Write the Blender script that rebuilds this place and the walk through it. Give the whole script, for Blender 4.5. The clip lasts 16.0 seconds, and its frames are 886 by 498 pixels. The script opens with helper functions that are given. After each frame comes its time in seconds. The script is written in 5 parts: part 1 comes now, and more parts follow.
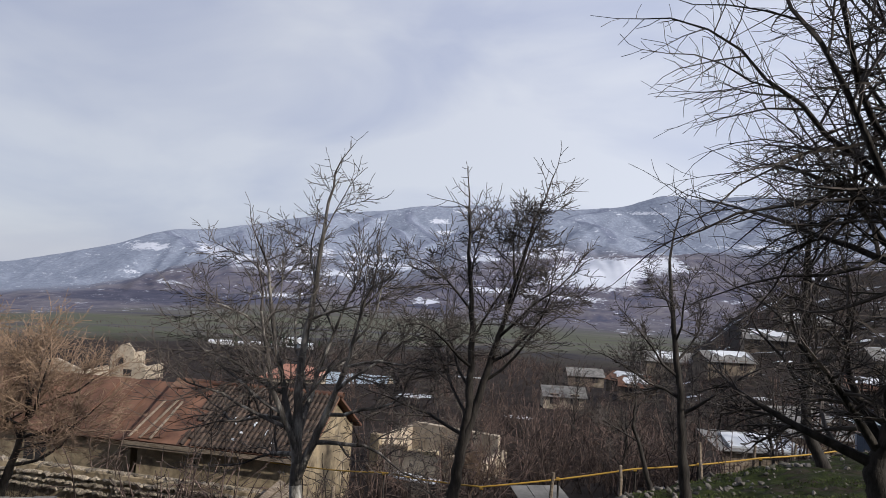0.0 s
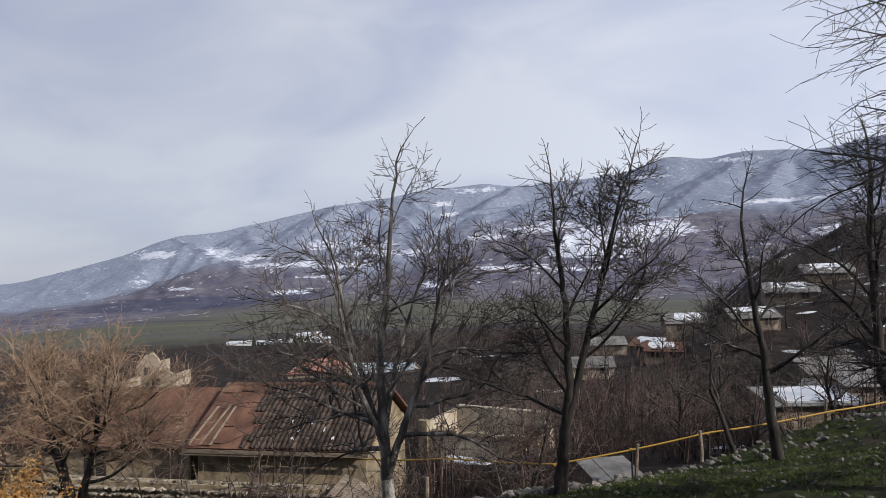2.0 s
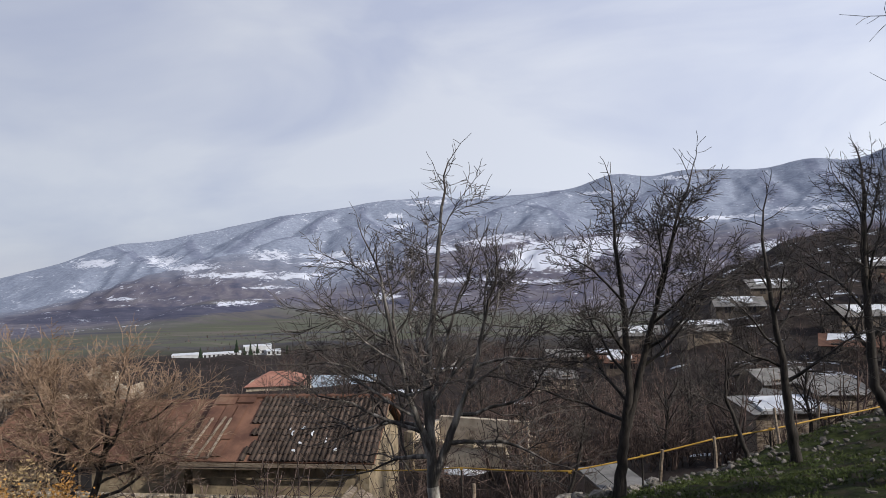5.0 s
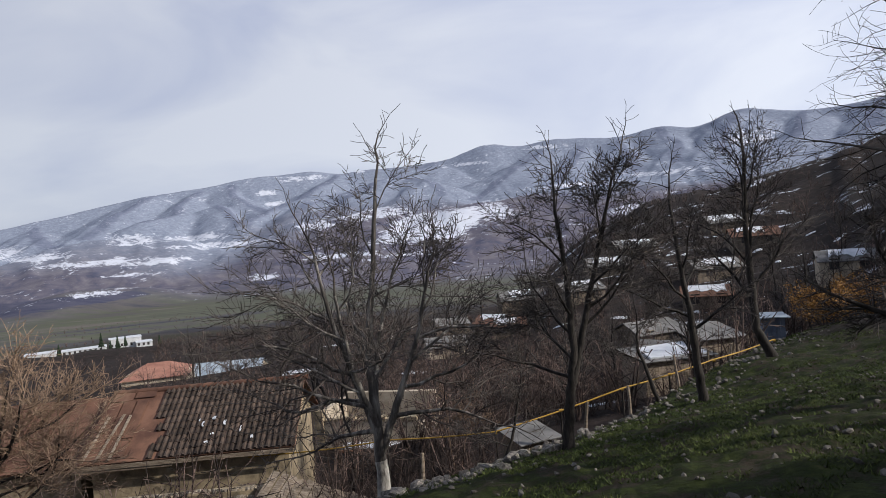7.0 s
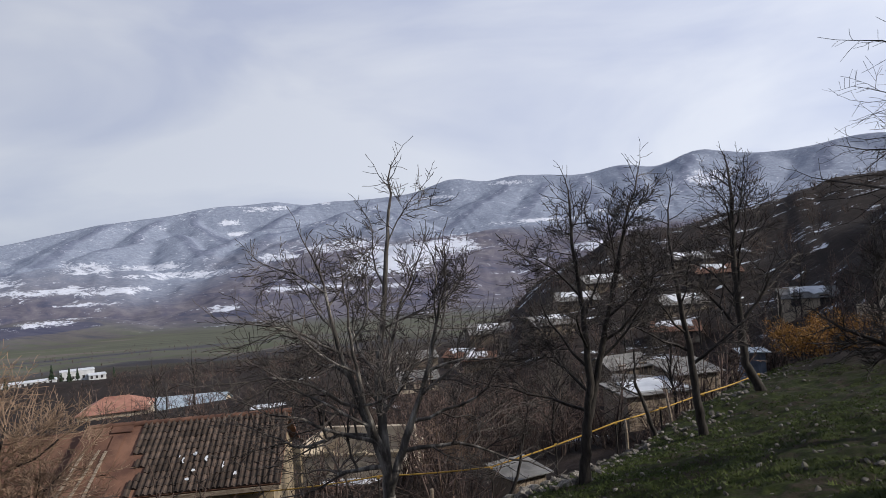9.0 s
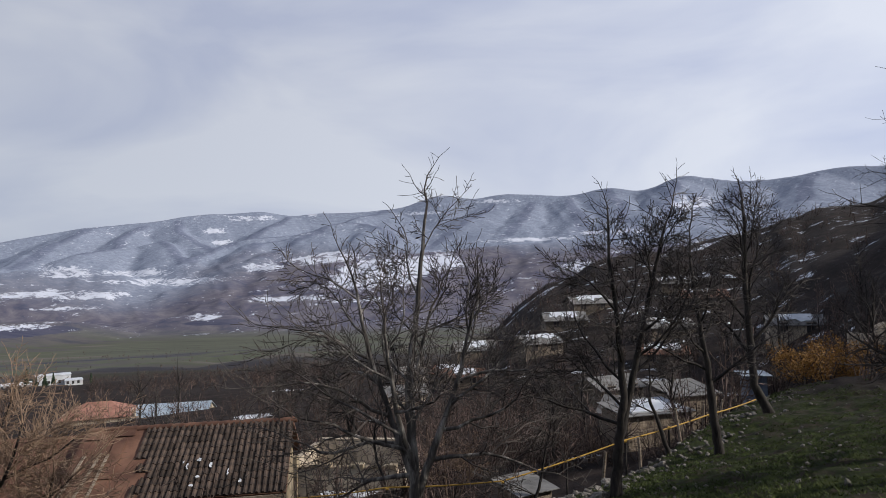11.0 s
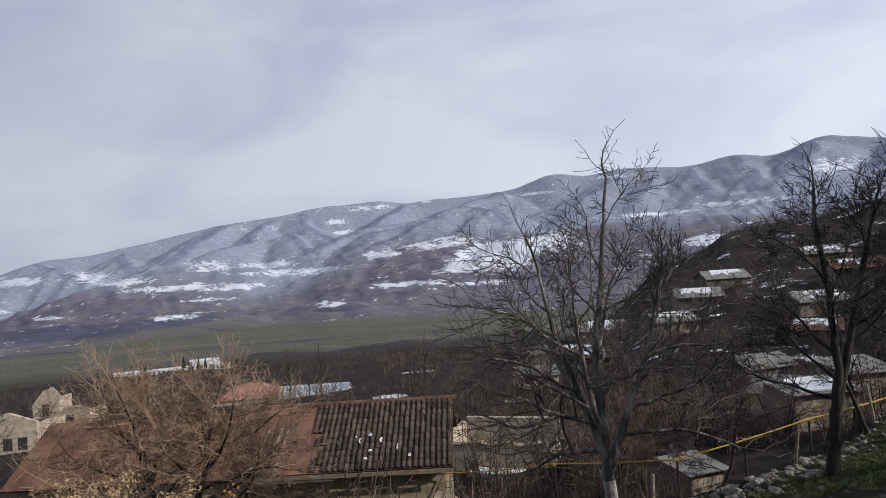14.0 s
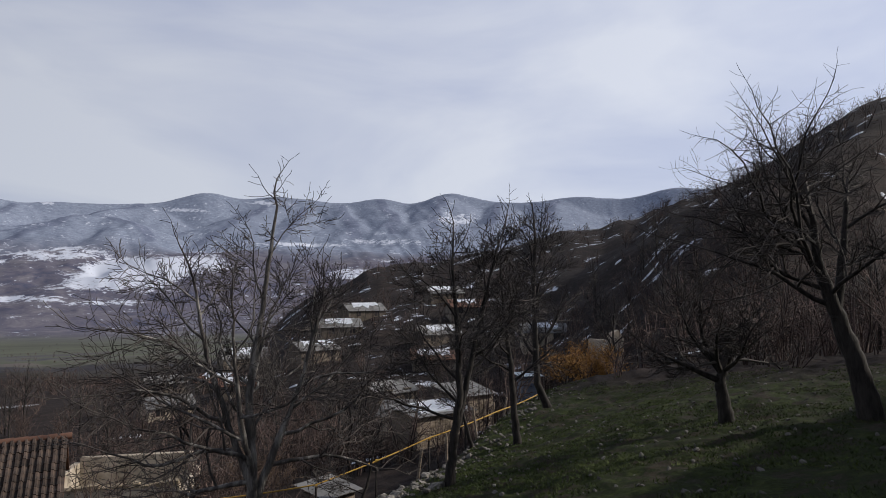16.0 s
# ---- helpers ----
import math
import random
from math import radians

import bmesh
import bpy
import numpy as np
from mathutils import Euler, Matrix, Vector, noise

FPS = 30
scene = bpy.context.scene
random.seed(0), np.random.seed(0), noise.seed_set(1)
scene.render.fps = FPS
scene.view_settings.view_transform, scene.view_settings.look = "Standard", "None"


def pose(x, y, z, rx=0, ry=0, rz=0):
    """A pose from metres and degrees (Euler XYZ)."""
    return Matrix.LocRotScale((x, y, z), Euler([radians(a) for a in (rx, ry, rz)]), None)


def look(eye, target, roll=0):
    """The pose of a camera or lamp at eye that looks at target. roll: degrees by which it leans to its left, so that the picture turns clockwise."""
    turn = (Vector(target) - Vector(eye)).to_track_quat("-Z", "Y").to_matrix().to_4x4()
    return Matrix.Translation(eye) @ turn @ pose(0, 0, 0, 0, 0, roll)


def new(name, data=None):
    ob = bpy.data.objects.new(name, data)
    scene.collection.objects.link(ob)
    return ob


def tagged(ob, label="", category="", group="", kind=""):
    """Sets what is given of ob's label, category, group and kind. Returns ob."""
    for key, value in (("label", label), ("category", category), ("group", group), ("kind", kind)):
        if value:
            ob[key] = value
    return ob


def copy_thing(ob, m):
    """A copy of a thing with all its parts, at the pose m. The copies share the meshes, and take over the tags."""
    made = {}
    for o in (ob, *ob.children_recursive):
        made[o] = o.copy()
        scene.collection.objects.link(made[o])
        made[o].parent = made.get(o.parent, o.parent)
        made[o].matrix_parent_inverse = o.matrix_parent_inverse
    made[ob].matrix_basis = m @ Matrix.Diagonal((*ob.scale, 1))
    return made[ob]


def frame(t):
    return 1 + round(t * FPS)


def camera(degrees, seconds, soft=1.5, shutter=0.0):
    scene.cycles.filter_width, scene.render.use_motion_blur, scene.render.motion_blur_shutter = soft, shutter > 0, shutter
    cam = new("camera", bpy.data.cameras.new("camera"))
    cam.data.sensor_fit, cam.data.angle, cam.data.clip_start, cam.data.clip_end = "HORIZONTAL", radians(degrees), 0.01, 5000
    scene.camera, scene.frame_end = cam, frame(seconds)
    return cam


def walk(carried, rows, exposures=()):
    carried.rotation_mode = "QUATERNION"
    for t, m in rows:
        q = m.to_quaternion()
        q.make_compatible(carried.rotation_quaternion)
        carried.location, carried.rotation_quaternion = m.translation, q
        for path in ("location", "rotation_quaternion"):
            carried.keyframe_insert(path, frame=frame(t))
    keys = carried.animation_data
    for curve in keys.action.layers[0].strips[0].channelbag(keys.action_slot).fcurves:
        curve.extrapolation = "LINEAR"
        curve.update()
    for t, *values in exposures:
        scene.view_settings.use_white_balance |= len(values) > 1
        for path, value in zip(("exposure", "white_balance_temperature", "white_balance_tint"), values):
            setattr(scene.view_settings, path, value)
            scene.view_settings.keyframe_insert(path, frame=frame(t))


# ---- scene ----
# ---- camera ----
cam = camera(70.34, 16.0, soft=0.85)
PATH = [
    (0, 0.000, 0.000, 0.000, 19.39, 3.02, -3.11),
    (0.5, -0.353, -0.056, 0.021, 17.07, 5.85, 0.32),
    (1, -0.713, -0.119, 0.027, 20.48, 3.96, 1.26),
    (1.5, -0.969, -0.206, 0.033, 20.61, 2.52, 2.63),
    (2, -1.293, -0.261, 0.025, 20.12, 1.42, 2.09),
    (2.5, -1.591, -0.351, 0.017, 16.11, -0.47, -0.89),
    (3, -1.895, -0.448, 0.018, 18.04, 4.02, 0.71),
    (5.5, -3.365, -1.281, 0.089, 14.09, 2.30, 2.72),
    (6, -3.695, -1.255, 0.096, 11.65, 2.88, 4.46),
    (6.5, -3.966, -1.312, 0.100, 9.71, 2.43, 3.20),
    (7, -4.220, -1.373, 0.108, 4.63, -0.61, 4.46),
    (7.5, -4.483, -1.356, 0.136, -1.24, -1.61, 6.04),
    (8, -4.733, -1.387, 0.161, -4.13, 1.87, 0.83),
    (8.5, -4.942, -1.428, 0.165, -3.44, 1.28, 3.94),
    (9, -5.176, -1.425, 0.148, 1.43, 2.18, 3.73),
    (11.5, -6.393, -1.605, 0.057, -0.00, 3.61, 1.32),
    (12, -6.595, -1.628, 0.048, 5.24, 3.04, 0.25),
    (12.5, -6.812, -1.685, 0.038, 9.38, 2.97, 1.21),
    (13, -7.051, -1.753, 0.032, 7.04, 0.99, 1.68),
    (13.5, -7.287, -1.815, 0.032, 10.36, 1.16, 1.06),
    (14, -7.508, -1.851, 0.046, 10.50, 2.49, 3.75),
    (14.5, -7.651, -1.867, 0.055, 3.83, 4.75, 1.04),
    (15, -7.748, -1.846, 0.069, -7.60, 3.03, 1.31),
    (15.5, -7.791, -1.867, 0.084, -19.18, 3.84, 1.13),
    (16, -7.808, -1.883, 0.081, -20.75, 3.86, 0.17),
]
walk(cam, [(t, pose(x, y, z, 90 + pitch, roll, yaw)) for t, x, y, z, yaw, pitch, roll in PATH],
     exposures=[(0.0, 0.0), (1.0, -0.10), (2.5, 0.0), (8.0, 0.0), (9.0, -0.06), (11.5, -0.19), (13.0, -0.08), (14.5, -0.12), (15.5, -0.26), (16.0, -0.30)])

# ---- light ----
SUN_AZ, SUN_EL = radians(103), radians(31)   # clockwise from +y; to the right and a little behind
world = bpy.data.worlds.new("world")
scene.world = world
world.use_nodes = True
wn = world.node_tree
wn.nodes.clear()


def wnode(kind, **values):
    n = wn.nodes.new(kind)
    for k, v in values.items():
        n.inputs[k].default_value = v
    return n


sky = wnode("ShaderNodeTexSky")
sky.sky_type, sky.sun_disc, sky.sun_elevation, sky.sun_rotation = "NISHITA", False, SUN_EL, SUN_AZ
sky.air_density, sky.dust_density, sky.ozone_density, sky.altitude = 1.0, 3.0, 2.0, 900
sky_gain = wnode("ShaderNodeVectorMath")
sky_gain.operation = "SCALE"
sky_gain.inputs["Scale"].default_value = 0.10
wn.links.new(sky.outputs[0], sky_gain.inputs[0])
coord = wnode("ShaderNodeTexCoord")
stretch = wnode("ShaderNodeMapping")
stretch.inputs["Scale"].default_value = (1.1, 1.1, 3.0)
wn.links.new(coord.outputs["Generated"], stretch.inputs[0])
clouds = wnode("ShaderNodeTexNoise", Scale=1.7, Detail=5.0, Roughness=0.5, Distortion=0.5)
wn.links.new(stretch.outputs[0], clouds.inputs["Vector"])
cloud_ramp = wnode("ShaderNodeValToRGB")
cloud_ramp.color_ramp.elements[0].position, cloud_ramp.color_ramp.elements[0].color = 0.40, (0.55, 0.60, 0.77, 1)
cloud_ramp.color_ramp.elements[1].position, cloud_ramp.color_ramp.elements[1].color = 0.62, (0.75, 0.785, 0.885, 1)
wn.links.new(clouds.outputs["Fac"], cloud_ramp.inputs[0])
veil = wnode("ShaderNodeMix")
veil.data_type = "RGBA"
parts = wnode("ShaderNodeSeparateXYZ")
wn.links.new(coord.outputs["Generated"], parts.inputs[0])
haze = wnode("ShaderNodeMapRange")          # thin haze, thick near the horizon and thin overhead
haze.inputs["From Min"].default_value, haze.inputs["From Max"].default_value = 0.42, 0.85
haze.inputs["To Min"].default_value, haze.inputs["To Max"].default_value = 0.86, 0.30
wn.links.new(parts.outputs["Z"], haze.inputs[0])
wn.links.new(haze.outputs[0], veil.inputs[0])
glare = wnode("ShaderNodeMapRange")         # brighter on the sun's side
glare.inputs["From Min"].default_value, glare.inputs["From Max"].default_value = -0.75, 0.85
glare.inputs["To Min"].default_value, glare.inputs["To Max"].default_value = 0.82, 1.34
wn.links.new(parts.outputs["X"], glare.inputs[0])
lit_cloud = wnode("ShaderNodeVectorMath")
lit_cloud.operation = "SCALE"
wn.links.new(cloud_ramp.outputs[0], lit_cloud.inputs[0])
wn.links.new(glare.outputs[0], lit_cloud.inputs["Scale"])
wn.links.new(sky_gain.outputs[0], veil.inputs[6])
wn.links.new(lit_cloud.outputs[0], veil.inputs[7])
background = wnode("ShaderNodeBackground", Strength=1.0)
wn.links.new(veil.outputs[2], background.inputs["Color"])
world_out = wnode("ShaderNodeOutputWorld")
wn.links.new(background.outputs[0], world_out.inputs[0])

sun = new("sun", bpy.data.lights.new("sun", "SUN"))
sun.data.energy, sun.data.angle, sun.data.color = 4.8, radians(0.8), (1.0, 0.93, 0.83)
toward_sun = Vector((math.sin(SUN_AZ) * math.cos(SUN_EL), math.cos(SUN_AZ) * math.cos(SUN_EL), math.sin(SUN_EL)))
sun.matrix_world = look(toward_sun * 60, (0, 0, 0))


# ---- materials ----
def material(name, colours, scale=4.0, detail=6.0, rough=0.85, bump=0.3, bump_scale=30.0, metal=0.0, spread=(0.35, 0.65),
             space="Object", vary=0.0, stretch3=(1, 1, 1), stain=None, stain_scale=1.0, stain_at=(0.55, 0.7)):
    """A principled material: colours mixed by noise at two scales, relief, and an optional stain colour of patchy shape."""
    m = bpy.data.materials.new(name)
    m.use_nodes = True
    t = m.node_tree
    p = t.nodes["Principled BSDF"]
    p.inputs["Roughness"].default_value, p.inputs["Metallic"].default_value = rough, metal
    p.inputs["Specular IOR Level"].default_value = 0.25
    c = t.nodes.new("ShaderNodeTexCoord")
    mp = t.nodes.new("ShaderNodeMapping")
    mp.inputs["Scale"].default_value = stretch3
    t.links.new(c.outputs[space], mp.inputs[0])
    n = t.nodes.new("ShaderNodeTexNoise")
    n.inputs["Scale"].default_value, n.inputs["Detail"].default_value, n.inputs["Roughness"].default_value = scale, detail, 0.65
    t.links.new(mp.outputs[0], n.inputs["Vector"])
    r = t.nodes.new("ShaderNodeValToRGB")
    r.color_ramp.elements[0].position, r.color_ramp.elements[1].position = spread
    r.color_ramp.elements[0].color, r.color_ramp.elements[1].color = (*colours[0], 1), (*colours[-1], 1)
    for i, col in enumerate(colours[1:-1]):
        e = r.color_ramp.elements.new(spread[0] + (spread[1] - spread[0]) * (i + 1) / (len(colours) - 1))
        e.color = (*col, 1)
    t.links.new(n.outputs["Fac"], r.inputs[0])
    out = r.outputs[0]
    if stain:
        n2 = t.nodes.new("ShaderNodeTexNoise")
        n2.inputs["Scale"].default_value, n2.inputs["Detail"].default_value, n2.inputs["Roughness"].default_value = stain_scale, 5.0, 0.6
        t.links.new(c.outputs[space], n2.inputs["Vector"])
        mr = t.nodes.new("ShaderNodeMapRange")
        mr.inputs["From Min"].default_value, mr.inputs["From Max"].default_value = stain_at
        t.links.new(n2.outputs["Fac"], mr.inputs[0])
        mx = t.nodes.new("ShaderNodeMix")
        mx.data_type = "RGBA"
        mx.inputs[7].default_value = (*stain, 1)
        t.links.new(mr.outputs[0], mx.inputs[0])
        t.links.new(out, mx.inputs[6])
        out = mx.outputs[2]
    if vary:
        oi = t.nodes.new("ShaderNodeObjectInfo")
        vm = t.nodes.new("ShaderNodeMapRange")
        vm.inputs["To Min"].default_value, vm.inputs["To Max"].default_value = 1 - vary, 1 + vary
        t.links.new(oi.outputs["Random"], vm.inputs[0])
        hs = t.nodes.new("ShaderNodeHueSaturation")
        t.links.new(vm.outputs[0], hs.inputs["Value"])
        t.links.new(out, hs.inputs["Color"])
        out = hs.outputs[0]
    t.links.new(out, p.inputs["Base Color"])
    if bump:
        nb = t.nodes.new("ShaderNodeTexNoise")
        nb.inputs["Scale"].default_value, nb.inputs["Detail"].default_value = bump_scale, 4.0
        t.links.new(mp.outputs[0], nb.inputs["Vector"])
        b = t.nodes.new("ShaderNodeBump")
        b.inputs["Strength"].default_value, b.inputs["Distance"].default_value = bump, 0.02
        t.links.new(nb.outputs["Fac"], b.inputs["Height"])
        t.links.new(b.outputs[0], p.inputs["Normal"])
    return m


BARK = material("dark_bark", [(0.011, 0.0095, 0.009), (0.048, 0.042, 0.038)], scale=9, bump=0.8, bump_scale=40, stretch3=(1, 1, 0.25))
TWIG = material("twig_bark", [(0.018, 0.0155, 0.0155), (0.112, 0.097, 0.088)], scale=1.6, bump=0)
TWIG_TAN = material("tan_twig", [(0.13, 0.088, 0.06), (0.27, 0.19, 0.135)], scale=2.5, bump=0)
SHRUB = material("shrub_twig", [(0.014, 0.011, 0.0105), (0.128, 0.091, 0.080)], scale=0.6, bump=0, vary=0.35)
GREY_BARK = material("pale_grey_bark", [(0.03, 0.028, 0.026), (0.085, 0.077, 0.071), (0.33, 0.31, 0.285)], scale=4, spread=(0.34, 0.66), bump=1.0, bump_scale=40, stretch3=(1, 1, 0.2))
WHITEWASH = material("whitewash", [(0.06, 0.055, 0.05), (0.22, 0.21, 0.195), (0.42, 0.41, 0.39)], scale=6, spread=(0.36, 0.62), bump=0.6, bump_scale=40, stretch3=(1, 1, 0.3))
DEAD_LEAF = material("dry_orange_leaf", [(0.20, 0.10, 0.03), (0.36, 0.20, 0.06)], scale=3, bump=0)
TAN_LEAF = material("dry_tan_leaf", [(0.20, 0.145, 0.075), (0.36, 0.27, 0.15)], scale=3, bump=0)
STONE_WALL = material("rubble_wall", [(0.11, 0.088, 0.062), (0.34, 0.275, 0.185)], scale=1.6, bump=0.6, bump_scale=8, stain=(0.38, 0.33, 0.25), stain_scale=0.9)
ROCK = material("field_stone", [(0.05, 0.046, 0.043), (0.25, 0.23, 0.21)], scale=3, bump=0.6, bump_scale=14, vary=0.45, stain=(0.05, 0.055, 0.03), stain_scale=2.0)
PALE_ROCK = material("pale_wall_stone", [(0.09, 0.078, 0.062), (0.36, 0.31, 0.25)], scale=2.2, bump=0.6, bump_scale=14, vary=0.5, stain=(0.05, 0.045, 0.04), stain_scale=3.0)
PLASTER = material("cream_plaster", [(0.28, 0.235, 0.18), (0.45, 0.39, 0.31)], scale=1.2, bump=0.3, bump_scale=10, stain=(0.14, 0.115, 0.09), stain_scale=1.3)
WHITE_WALL = material("white_plaster", [(0.36, 0.375, 0.40), (0.50, 0.51, 0.52)], scale=0.4, bump=0.1)
TILE = material("clay_tile", [(0.028, 0.024, 0.022), (0.11, 0.075, 0.058)], scale=1.3, vary=0.5, bump=0.4, bump_scale=30, space="Object", stain=(0.20, 0.10, 0.065), stain_scale=0.8, stain_at=(0.62, 0.75))
RUST = material("rusty_sheet", [(0.075, 0.038, 0.028), (0.16, 0.085, 0.058)], scale=1.1, rough=0.75, bump=0.2, vary=0.15, stain=(0.19, 0.13, 0.09), stain_scale=0.6, stain_at=(0.58, 0.75))
RED_TILE = material("red_tile_roof", [(0.22, 0.105, 0.08), (0.33, 0.17, 0.13)], scale=0.8, bump=0.3)
BLUE_SHEET = material("pale_blue_sheet", [(0.20, 0.25, 0.31), (0.34, 0.40, 0.46)], scale=0.5, rough=0.5, bump=0.1)
GREY_SHEET = material("grey_asbestos_sheet", [(0.09, 0.088, 0.087), (0.21, 0.207, 0.205)], scale=0.9, bump=0.3, stain=(0.14, 0.13, 0.12), stain_scale=1.0)
SNOW = material("old_snow", [(0.42, 0.45, 0.50), (0.62, 0.645, 0.69)], scale=0.7, rough=0.6, bump=0.3, bump_scale=5)
# Darker wall tone, used on most of the village houses.
DARK_WALL = material("dark_village_wall", [(0.06, 0.05, 0.042), (0.19, 0.155, 0.12)], scale=1.1, bump=0.4, bump_scale=9, vary=0.3, stain=(0.24, 0.21, 0.17), stain_scale=0.6)
DARK = material("dark_interior", [(0.02, 0.02, 0.022), (0.045, 0.04, 0.04)], scale=2, bump=0)
WOOD = material("weathered_wood", [(0.12, 0.09, 0.065), (0.30, 0.25, 0.20)], scale=3, bump=0.4, stretch3=(1, 6, 6), vary=0.25)
PIPE = material("yellow_gas_pipe", [(0.30, 0.18, 0.03), (0.42, 0.26, 0.055)], scale=2, rough=0.55, bump=0.15, stain=(0.25, 0.13, 0.05), stain_scale=1.3, stain_at=(0.6, 0.72))
BLUE_PAINT = material("blue_plastic", [(0.07, 0.09, 0.13), (0.15, 0.18, 0.24)], scale=2, rough=0.5, bump=0.1)
CONIFER = material("dark_conifer", [(0.012, 0.022, 0.014), (0.035, 0.055, 0.03)], scale=3, bump=0)
GRASS_BLADE = material("short_grass", [(0.022, 0.038, 0.008), (0.07, 0.088, 0.024)], scale=0.5, space="Object", bump=0)


# ---- ground ----
def hashed(i, j, seed):
    v = np.sin(i * 127.1 + j * 311.7 + seed * 74.7) * 43758.5453
    return v - np.floor(v)


def value_noise(x, y, seed=0):
    i, j = np.floor(x), np.floor(y)
    u, v = x - i, y - j
    u, v = u * u * (3 - 2 * u), v * v * (3 - 2 * v)
    a, b = hashed(i, j, seed), hashed(i + 1, j, seed)
    c, d = hashed(i, j + 1, seed), hashed(i + 1, j + 1, seed)
    return (a * (1 - u) + b * u) * (1 - v) + (c * (1 - u) + d * u) * v - 0.5


def fbm(x, y, octaves=4, seed=0):
    total, amp = 0.0, 1.0
    for k in range(octaves):
        total = total + amp * value_noise(x, y, seed + k)
        x, y, amp = x * 2.03 + 17.3, y * 2.03 - 9.1, amp * 0.5
    return total


def smooth(a, b, x):
    u = np.clip((x - a) / (b - a), 0, 1)
    return u * u * (3 - 2 * u)


CX, CY = -4.0, -0.9           # middle of the footpath
RIDGE_AZ = [-180, -75, -58, -45, -41, -37, -33, -29, -25.5, -21.2, -18, -15, -11.5, -8.3, -5.2, -2.8, 0, 3.8, 8, 11.5, 13.4, 15.6, 18.5, 21.4, 25, 29.2, 35, 40, 43.2, 47, 51, 54.6, 75, 180]
RIDGE_EL = [6, 8, 8.6, 8.4, 8.9, 8.0, 8.5, 8.0, 8.1, 9.1, 7.9, 8.5, 7.9, 8.3, 8.4, 8.0, 8.65, 7.4, 7.1, 7.1, 6.7, 7.3, 7.0, 6.9, 6.2, 5.75, 4.5, 3.4, 3.2, 1.7, 0.6, -0.3, -0.3, 6]
HILL_AZ = [-180, -90, -70, -56, -47.3, -42.6, -37, -31.7, -26, -20, -13, -9, -5, 0, 5, 180]
HILL_EL = [5, 12, 16, 14, 10.3, 8.0, 6.6, 5.4, 4.3, 3.2, 2.0, 0.6, -1.5, -4, -6, -6]
BASE_R = [0, 22, 45, 90, 160, 300, 600, 1300]
BASE_Z = [-4, -8.6, -11.4, -15.8, -22, -38, -58, -104]


def polar(x, y):
    return np.degrees(np.arctan2(-(x - CX), y - CY)), np.hypot(x - CX, y - CY)


def along(x, y):
    """Metres along the footpath (to the right) and away from it (downhill)."""
    return 0.972 * x + 0.236 * y, -0.236 * x + 0.972 * y


def bank(s):
    """How far downhill the edge of the grass terrace lies."""
    return np.interp(s, [-14, -5, -1, 4, 9, 16, 40], [9.6, 10.6, 12.6, 15.6, 19.5, 24, 40])


# crests of the spurs and foothills: direction and rise in degrees, distance in metres
SPURS = [
    [(13.8, 6.7, 4250), (17.2, 4.8, 3800), (19.7, 3.8, 3500), (22.7, 2.8, 3200)],
    [(4.3, 4.3, 3100), (5.6, 5.6, 3350), (7.7, 6.3, 3600), (9.9, 5.95, 3550), (12.4, 5.2, 3450), (16.0, 4.4, 3350), (17.9, 3.1, 3100)],
    [(10.9, 5.6, 3480), (13.9, 4.1, 3200), (16.0, 3.3, 3000)],
    [(5.0, 7.1, 4250), (10.3, 5.75, 3950), (13.6, 5.15, 3800), (17.2, 4.75, 3720)],
    [(29.3, 5.7, 4250), (32.5, 3.7, 3650), (34.3, 2.5, 3250)],
    [(23.1, 6.1, 4250), (21.7, 4.8, 3850), (19.7, 3.9, 3550)],
    [(25.6, 5.8, 4250), (27.5, 4.2, 3750), (29.8, 3.5, 3450)],
    [(24.1, 4.7, 3750), (22.7, 3.4, 3400), (22.0, 2.8, 3200)],
    [(43.4, 3.1, 3700), (41.5, 2.4, 3350), (40.0, 1.3, 3000)],
    [(37.5, 3.3, 4200), (36.9, 2.2, 3500), (36.0, 1.6, 3200)],
]
SPURS_EAST = [
    [(-4.5, 7.4, 4200), (-2.5, 6.2, 3800), (-0.6, 4.9, 3450), (1.2, 3.4, 3100)],
    [(-8.0, 7.3, 4200), (-7.0, 5.6, 3600), (-6.0, 4.4, 3250)],
    [(-11.5, 7.7, 4250), (-12.5, 6.0, 3700), (-12.2, 4.6, 3300)],
    [(-15.0, 8.0, 4250), (-16.4, 6.2, 3700), (-16.0, 4.9, 3350)],
    [(-20.5, 8.6, 4250), (-19.6, 6.5, 3700), (-20.5, 5.0, 3350)],
    [(-26.0, 7.9, 4250), (-25.0, 6.0, 3700)],
    [(-31.0, 8.2, 4250), (-30.0, 6.0, 3700)],
]
FOOTHILLS = [
    [(10.6, 0.6, 2300), (6.0, 1.7, 2480), (2.5, 3.1, 2750), (-2.0, 3.4, 2880), (-8.0, 3.8, 2980), (-20.0, 4.0, 3050)],
    [(15.5, 2.5, 2780), (11.6, 3.1, 2850), (10.5, 3.4, 2900), (6.4, 2.7, 2800)],
    [(34.5, -1.55, 1900), (31.0, -1.65, 1920)],
    [(22.2, -1.6, 1950), (19.0, -1.7, 1930)],
    [(34.0, 2.2, 2900), (29.5, 2.3, 2900)],
    [(17.5, -0.2, 2250), (13.0, -0.1, 2300)],
]


